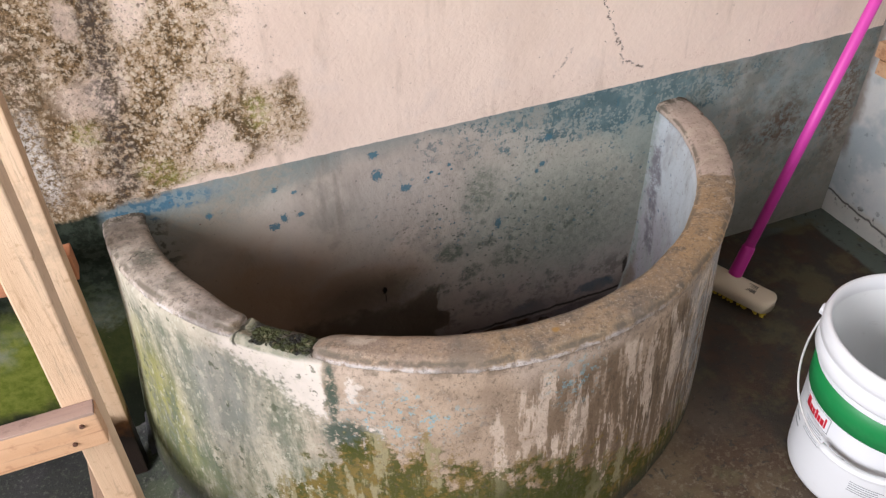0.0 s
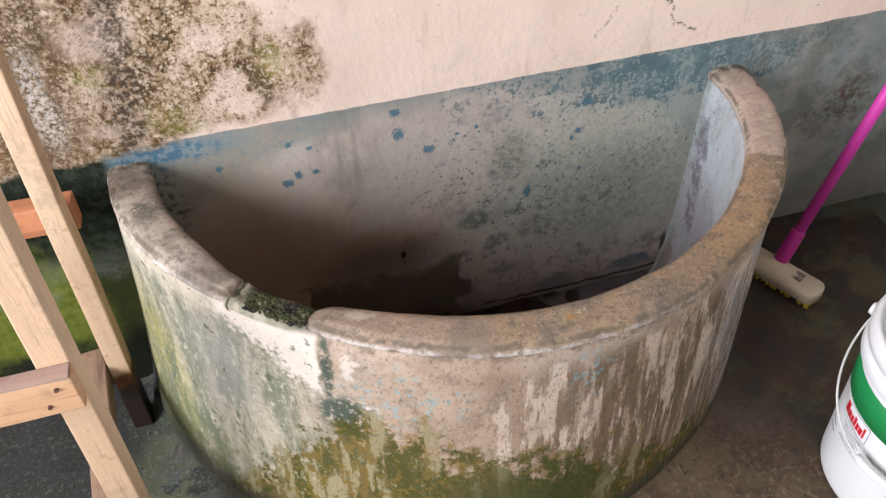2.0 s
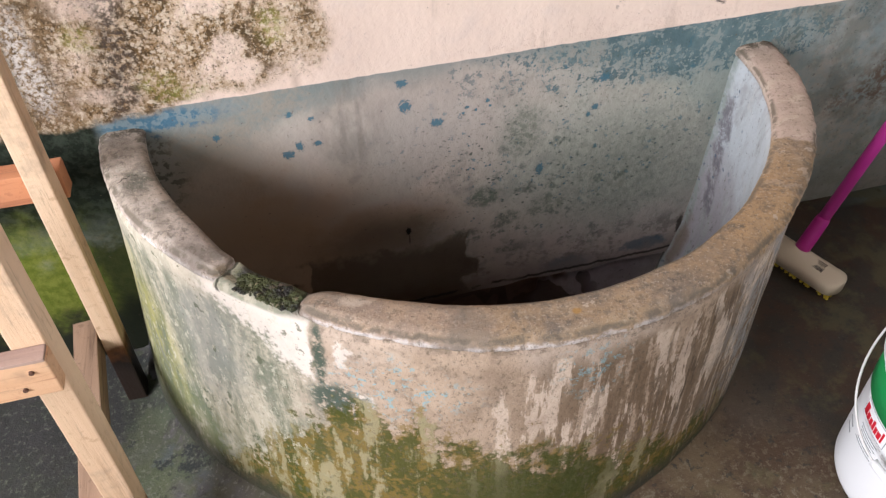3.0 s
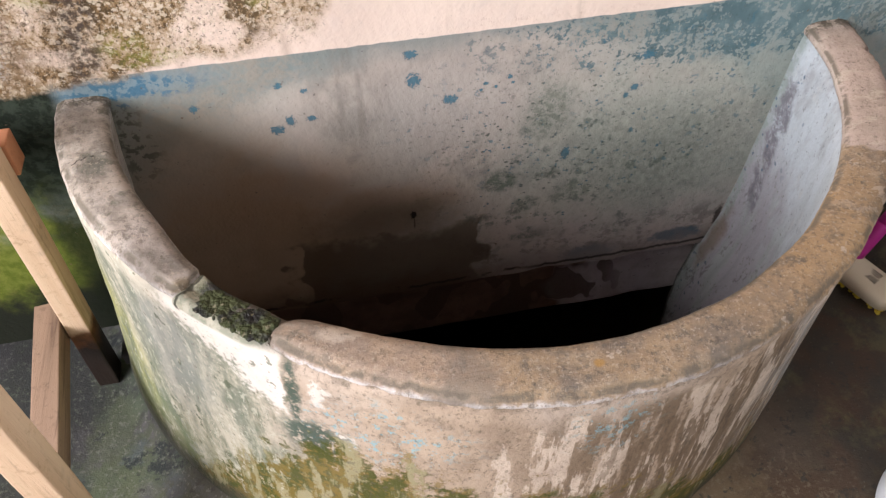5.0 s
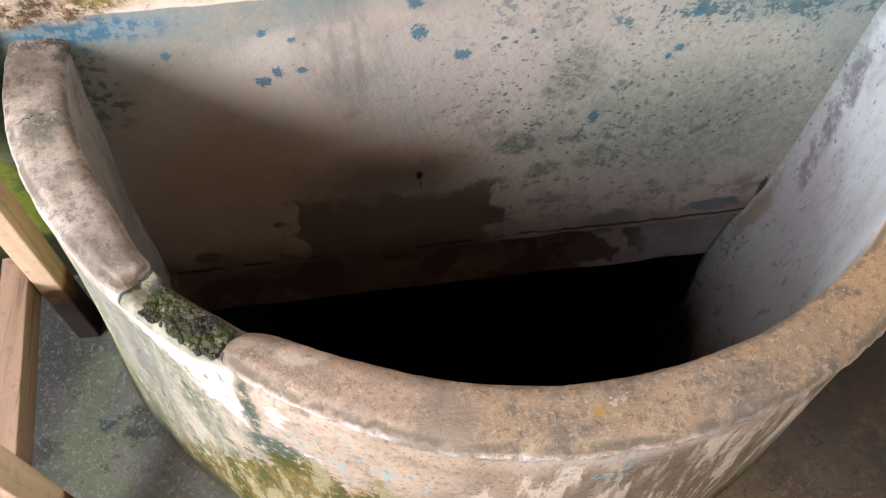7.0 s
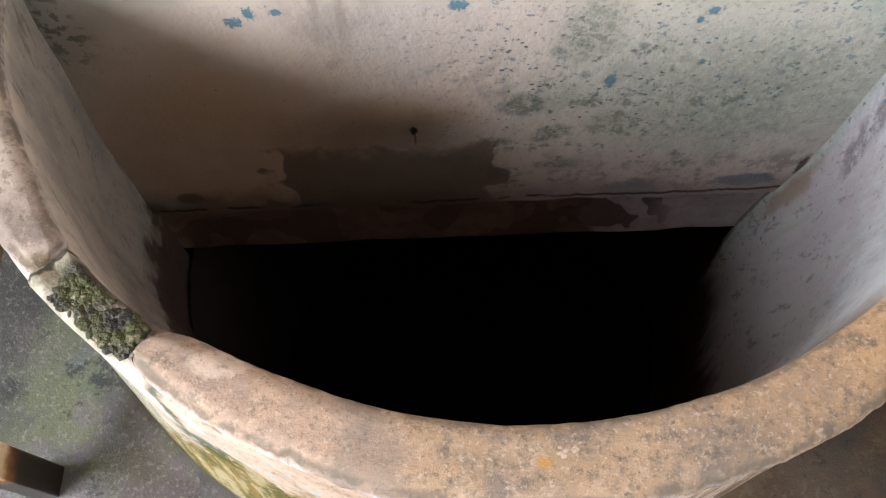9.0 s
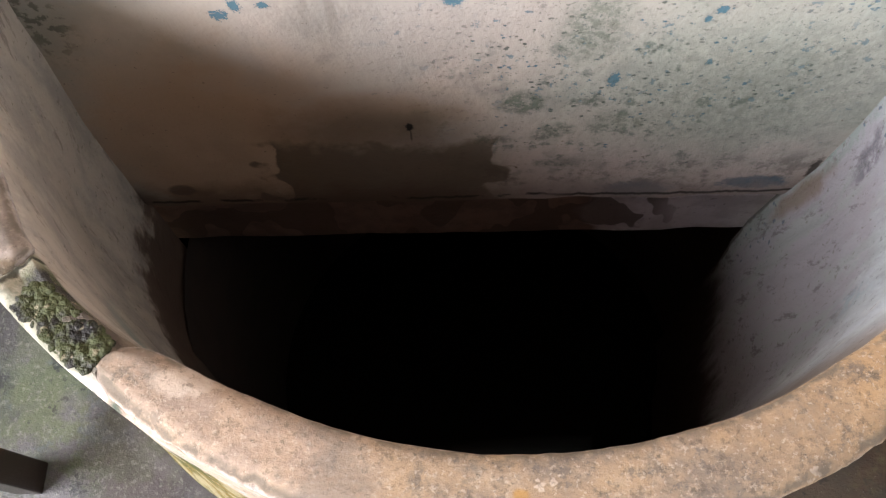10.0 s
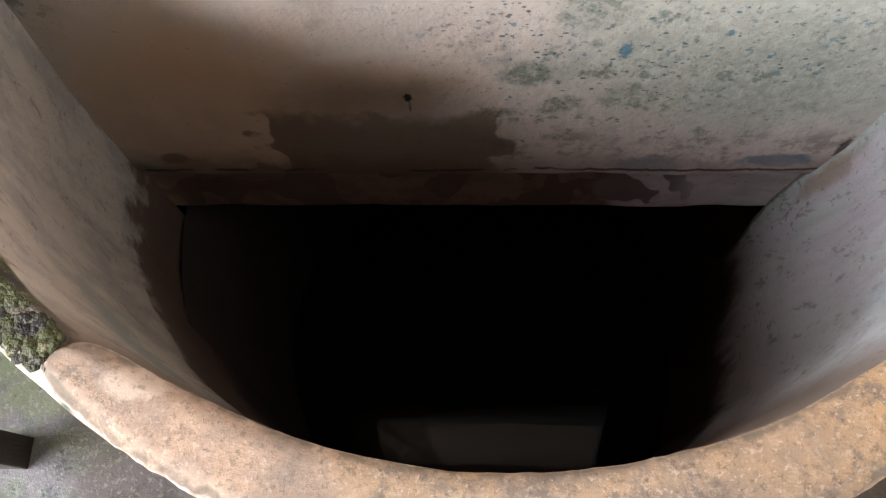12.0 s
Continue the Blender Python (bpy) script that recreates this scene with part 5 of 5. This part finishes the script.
# ---- wooden trestle ----
trestle = thing("wooden_trestle", (-0.66, -0.3, -0.03), "raw pine trestle frame with wet dark feet, standing beside the well", "trestle")


def leg(x0, x1, y0, y1, top, lean, label):
    a = ((x0 + x1) / 2, (y0 + y1) / 2, -0.031)
    b = (a[0] + lean, a[1], top)
    return part("leg", bar(a, b, x1 - x0, y1 - y0, 0.0025, 14, 0.0015), PINE_UP, trestle, label)


leg(-0.732, -0.696, -0.135, -0.090, 1.05, 0.032, "pine leg, its foot dark with damp")
leg(-0.693, -0.652, -0.500, -0.455, 1.05, 0.032, "pine leg, its foot dark with damp")
rail = part("front_rail", bar((-0.634, -0.5125, 0.541), (-1.25, -0.5125, 0.548), 0.060, 0.025, 0.002, 8, 0.001, (0, 0, 1)), PINE_X, trestle, "orange-toned pine rail with two nails")
part("rail_top", box((-1.24, -0.5245, 0.5675), (-0.6355, -0.5005, 0.5745), 0.001), BARK_X, rail, "reddish heartwood edge of the rail")
part("back_rail", bar((-0.677, -0.066, 0.492), (-1.25, -0.066, 0.505), 0.055, 0.040, 0.002, 8, 0.001, (0, 0, 1)), RED_X, trestle, "reddish wooden rail")
part("stretcher", bar((-0.755, -0.085, 0.148), (-0.712, -0.52, 0.148), 0.042, 0.05, 0.002, 10, 0.001, (1, 0, 0)), GREY_Y, trestle, "greyed pine stretcher")
for nx, nz in ((-0.655, 0.556), (-0.672, 0.528)):
    bm = bmesh.new()
    bmesh.ops.create_cone(bm, cap_ends=True, segments=12, radius1=0.0034, radius2=0.0030, depth=0.004)
    bmesh.ops.rotate(bm, verts=bm.verts, cent=(0, 0, 0), matrix=Matrix.Rotation(radians(90), 3, 'X'))
    bmesh.ops.translate(bm, verts=bm.verts, vec=(nx, -0.5255, nz))
    part("nail", bm, NAIL, rail, "rusty nail head")

# ---- batten on the east wall ----
batten = thing("wooden_batten", (1.2, -0.06, 0.40), "pale wooden batten pieces fixed to the whitewashed wall", "batten")
part("upper_piece", box((1.192, -0.16, 0.482), (1.222, -0.022, 0.522), 0.003), PINE_X, batten)
part("lower_piece", box((1.197, -0.16, 0.440), (1.222, -0.034, 0.478), 0.003), PINE_X, batten)

# ---- broom ----
head_tip, head_end = Vector((0.784, -0.298, 0.0)), Vector((0.690, -0.072, 0.0))
axis = (head_end - head_tip).normalized()
across = Vector((-axis.y, axis.x, 0))
broom = thing("floor_scrubber", tuple((head_tip + head_end) / 2), "cream scrubbing brush on a magenta pole leaning in the corner", "broom")


def on_head(a, b, z):
    return head_tip + axis * a + across * b + Vector((0, 0, z))


LONG = (head_end - head_tip).length


def head_width(a):
    e = min(a, LONG - a)
    return 0.034 * math.sqrt(max(0.0, 1 - (1 - min(e / 0.022, 1)) ** 2)) + 0.001


bm = bmesh.new()
rows = []
for i in range(41):
    a = LONG * (0.5 - 0.5 * math.cos(math.pi * i / 40))
    w = head_width(a)
    hump = 0.012 * math.exp(-((a - LONG / 2) / 0.035) ** 2)
    ring = []
    for b, z in ((-1, 0.016), (-1, 0.036), (-0.9, 0.042), (-0.45, 0.045 + hump), (0, 0.046 + hump), (0.45, 0.045 + hump), (0.9, 0.042), (1, 0.036), (1, 0.016)):
        ring.append(bm.verts.new(on_head(a, b * w, z)))
    rows.append(ring)
for p, q in zip(rows, rows[1:]):
    for j in range(len(p)):
        bm.faces.new((p[j], q[j], q[(j + 1) % len(p)], p[(j + 1) % len(p)]))
bm.faces.new(rows[0])
bm.faces.new(rows[-1])
head = part("brush_head", bm, CREAM, broom, "cream plastic head with a printed sticker", True)
bm = bmesh.new()
for i in range(24):
    for j in range(6):
        a, b = LONG * (0.05 + 0.90 * i / 23), -0.024 + 0.0096 * j
        if abs(b) > head_width(a) - 0.004:
            continue
        base = on_head(a + rng.uniform(-.002, .002), b, 0.018)
        tip = on_head(a + rng.uniform(-.008, .008), b * 0.95 + rng.uniform(-.003, .003), 0.001)
        tube([base, (base + tip) / 2, tip], [0.0028, 0.0032, 0.0046], 6, bm)
tagged(part("bristles", bm, YELLOW, broom, "stiff yellow bristles"), kind="stuff")
for i, (a, b, l, w) in enumerate([(0.050 + 0.0032 * q, 0.006, 0.011 + 0.004 * (q % 3 == 0), 0.0012 + 0.0008 * (q % 2)) for q in range(12)] + [(0.064, -0.006, 0.0012, 0.024), (0.066, -0.011, 0.0012, 0.03), (0.064, -0.016, 0.0012, 0.026)]):
    bm = bmesh.new()
    c = [on_head(a + p * w, b + q * l, 0.0464) for p, q in ((-.5, -.5), (.5, -.5), (.5, .5), (-.5, .5))]
    top = [bm.verts.new(v + Vector((0, 0, 0.0006))) for v in c]
    bot = [bm.verts.new(v - Vector((0, 0, 0.001))) for v in c]
    bm.faces.new(top)
    for p in range(4):
        bm.faces.new((top[p], top[(p + 1) % 4], bot[(p + 1) % 4], bot[p]))
    part("print_bar", bm, INK, head, "black printed bar")
foot, tip = Vector((0.754, -0.184, 0.052)), Vector((1.155, -0.072, 0.960))
way = (tip - foot).normalized()
part("socket", tube([foot - way * 0.01, foot + way * 0.02, foot + way * 0.075, foot + way * 0.082], [0.0175, 0.017, 0.016, 0.0145], 20), SOCKET, broom, "darker magenta socket", True)
part("pole", tube([foot + way * 0.07, foot + way * 0.5, tip - way * 0.008, tip], [0.0128, 0.0128, 0.0128, 0.009], 20), PINK, broom, "glossy magenta pole", True)

# ---- bucket ----
BX, BY, BH, BT, BB = 0.659, -0.719, 0.37, 0.164, 0.146
bucket = thing("oil_bucket", (BX, BY, 0.0), "white plastic oil bucket with a green band and wire handle, empty", "bucket")


def br(z):
    return BB + (BT - 0.006 - BB) * z / BH


body = [(0.02, 0.004), (BB - 0.008, 0.004), (BB - 0.002, 0.006), (BB, 0.014)] + [(br(z), z) for z in (0.05, 0.1, 0.15, 0.2, 0.25, 0.285, 0.305)]
body += [(br(z) - 0.0025, z) for z in (0.365, 0.30, 0.2, 0.1, 0.02)] + [(0.02, 0.012)]
shell = part("body", lathe(body, BX, BY, 80), WHITE, bucket, "white plastic shell", True)
ring = [(br(0.30), 0.296), (BT - 0.002, 0.297), (BT + 0.001, 0.302), (BT + 0.001, 0.325), (BT - 0.002, 0.328), (BT - 0.002, 0.334), (BT + 0.001, 0.337), (BT + 0.002, 0.352), (BT - 0.001, 0.366), (BT - 0.005, 0.371), (BT - 0.011, 0.368), (BT - 0.0125, 0.335), (BT - 0.010, 0.332)]
part("rim_collar", lathe(ring, BX, BY, 80), WHITE, bucket, "thick ridged white collar", True)
part("lining", lathe([(br(z) - 0.0055, z) for z in (0.338, 0.3, 0.2, 0.1, 0.02)] + [(0.05, 0.0165), (0.001, 0.0165)], BX, BY, 80), INNER_WHITE, bucket, "inside of the bucket, its white brightened as if lit from above", True)
part("green_band", lathe([(br(0.214) + 0.0002, 0.214), (br(0.214) + 0.0012, 0.2145), (br(0.278) + 0.0012, 0.2775), (br(0.278) + 0.0002, 0.278)], BX, BY, 80), GREEN, bucket, "printed green band", True)


def decal(name, a0, a1, z0, z1, material, lift, label, tilt=0.0, n=8):
    """A thin printed patch on the shell from angle a0 to a1 (degrees), z0 to z1."""
    bm = bmesh.new()
    rings = []
    for i in range(n + 1):
        a = radians(a0 + (a1 - a0) * i / n)
        dz = tilt * (i / n - 0.5)
        row = []
        for z, e in ((z0, 0.0), (z0, lift), (z1, lift), (z1, 0.0)):
            r = br(z + dz) + e
            row.append(bm.verts.new((BX + r * math.cos(a), BY + r * math.sin(a), z + dz)))
        rings.append(row)
    for p, q in zip(rings, rings[1:]):
        for j in range(3):
            bm.faces.new((p[j], q[j], q[j + 1], p[j + 1]))
    bm.faces.new(rings[0])
    bm.faces.new(rings[-1])
    return part(name, bm, material, shell, label)


FACE = 165.0
decal("badge_border", FACE - 14.5, FACE + 14.5, 0.172, 0.211, GREYPRINT, 0.0006, "grey badge outline")
decal("badge", FACE - 14, FACE + 14, 0.1735, 0.2095, WHITE, 0.0010, "white badge")
for q, (w, z1) in enumerate(((4.6, 0.204), (3.4, 0.195), (3.0, 0.195), (2.4, 0.201), (2.6, 0.195), (3.2, 0.195), (1.6, 0.204))):
    a0 = FACE - 12.6 + (0, 5.2, 9.2, 12.8, 15.8, 18.9, 22.7)[q]
    decal("badge_mark", a0, a0 + w, 0.180, z1, RED, 0.0014, "plain red block on the badge", 0.0, 2)
for q in range(7):
    decal("print_line", FACE - 8 + (q % 3), FACE + 12 - 2 * (q % 2), 0.160 - 0.006 * q, 0.1613 - 0.006 * q, GREYPRINT, 0.0007, "grey line of small print")
for q in range(5):
    decal("print_line", FACE + 40, FACE + 62 - 3 * (q % 2), 0.105 - 0.006 * q, 0.1063 - 0.006 * q, GREYPRINT, 0.0007, "grey line of small print")
for a0, a1, z0, z1, tl in ((FACE - 25, FACE - 15, 0.100, 0.103, 0.0), (FACE - 25, FACE - 20, 0.117, 0.120, 0.034), (FACE - 20, FACE - 15, 0.117, 0.120, -0.034)):
    decal("print_mark", a0, a1, z0, z1, GREYPRINT, 0.0007, "small printed warning sign")

# wire handle hanging down over the front
e1, e2 = radians(112), radians(292)
ear = [Vector((BX + (BT + 0.004) * math.cos(e), BY + (BT + 0.004) * math.sin(e), 0.318)) for e in (e1, e2)]
for p, e in zip(ear, (e1, e2)):
    bm = bmesh.new()
    bmesh.ops.create_cone(bm, cap_ends=True, segments=18, radius1=0.013, radius2=0.011, depth=0.012)
    bmesh.ops.rotate(bm, verts=bm.verts, cent=(0, 0, 0), matrix=Matrix.Rotation(radians(90), 3, 'Y'))
    bmesh.ops.rotate(bm, verts=bm.verts, cent=(0, 0, 0), matrix=Matrix.Rotation(e, 3, 'Z'))
    bmesh.ops.translate(bm, verts=bm.verts, vec=p)
    part("handle_ear", bm, WHITE, bucket)
wire = []
for i in range(41):
    f = i / 40
    a = e1 + (e2 - e1) * f
    drop = math.sin(math.pi * f) ** 0.75
    z = 0.318 - 0.150 * drop
    r = br(z) + 0.006 + 0.022 * math.sin(math.pi * f) ** 0.5
    wire.append(Vector((BX + r * math.cos(a), BY + r * math.sin(a), z)))
handle = part("handle", tube(wire, 0.0021, 8), WIRE, bucket, "thin zinc wire handle", True)
part("grip", tube(wire[16:26], 0.0075, 14), WHITE, handle, "white plastic grip tube", True)
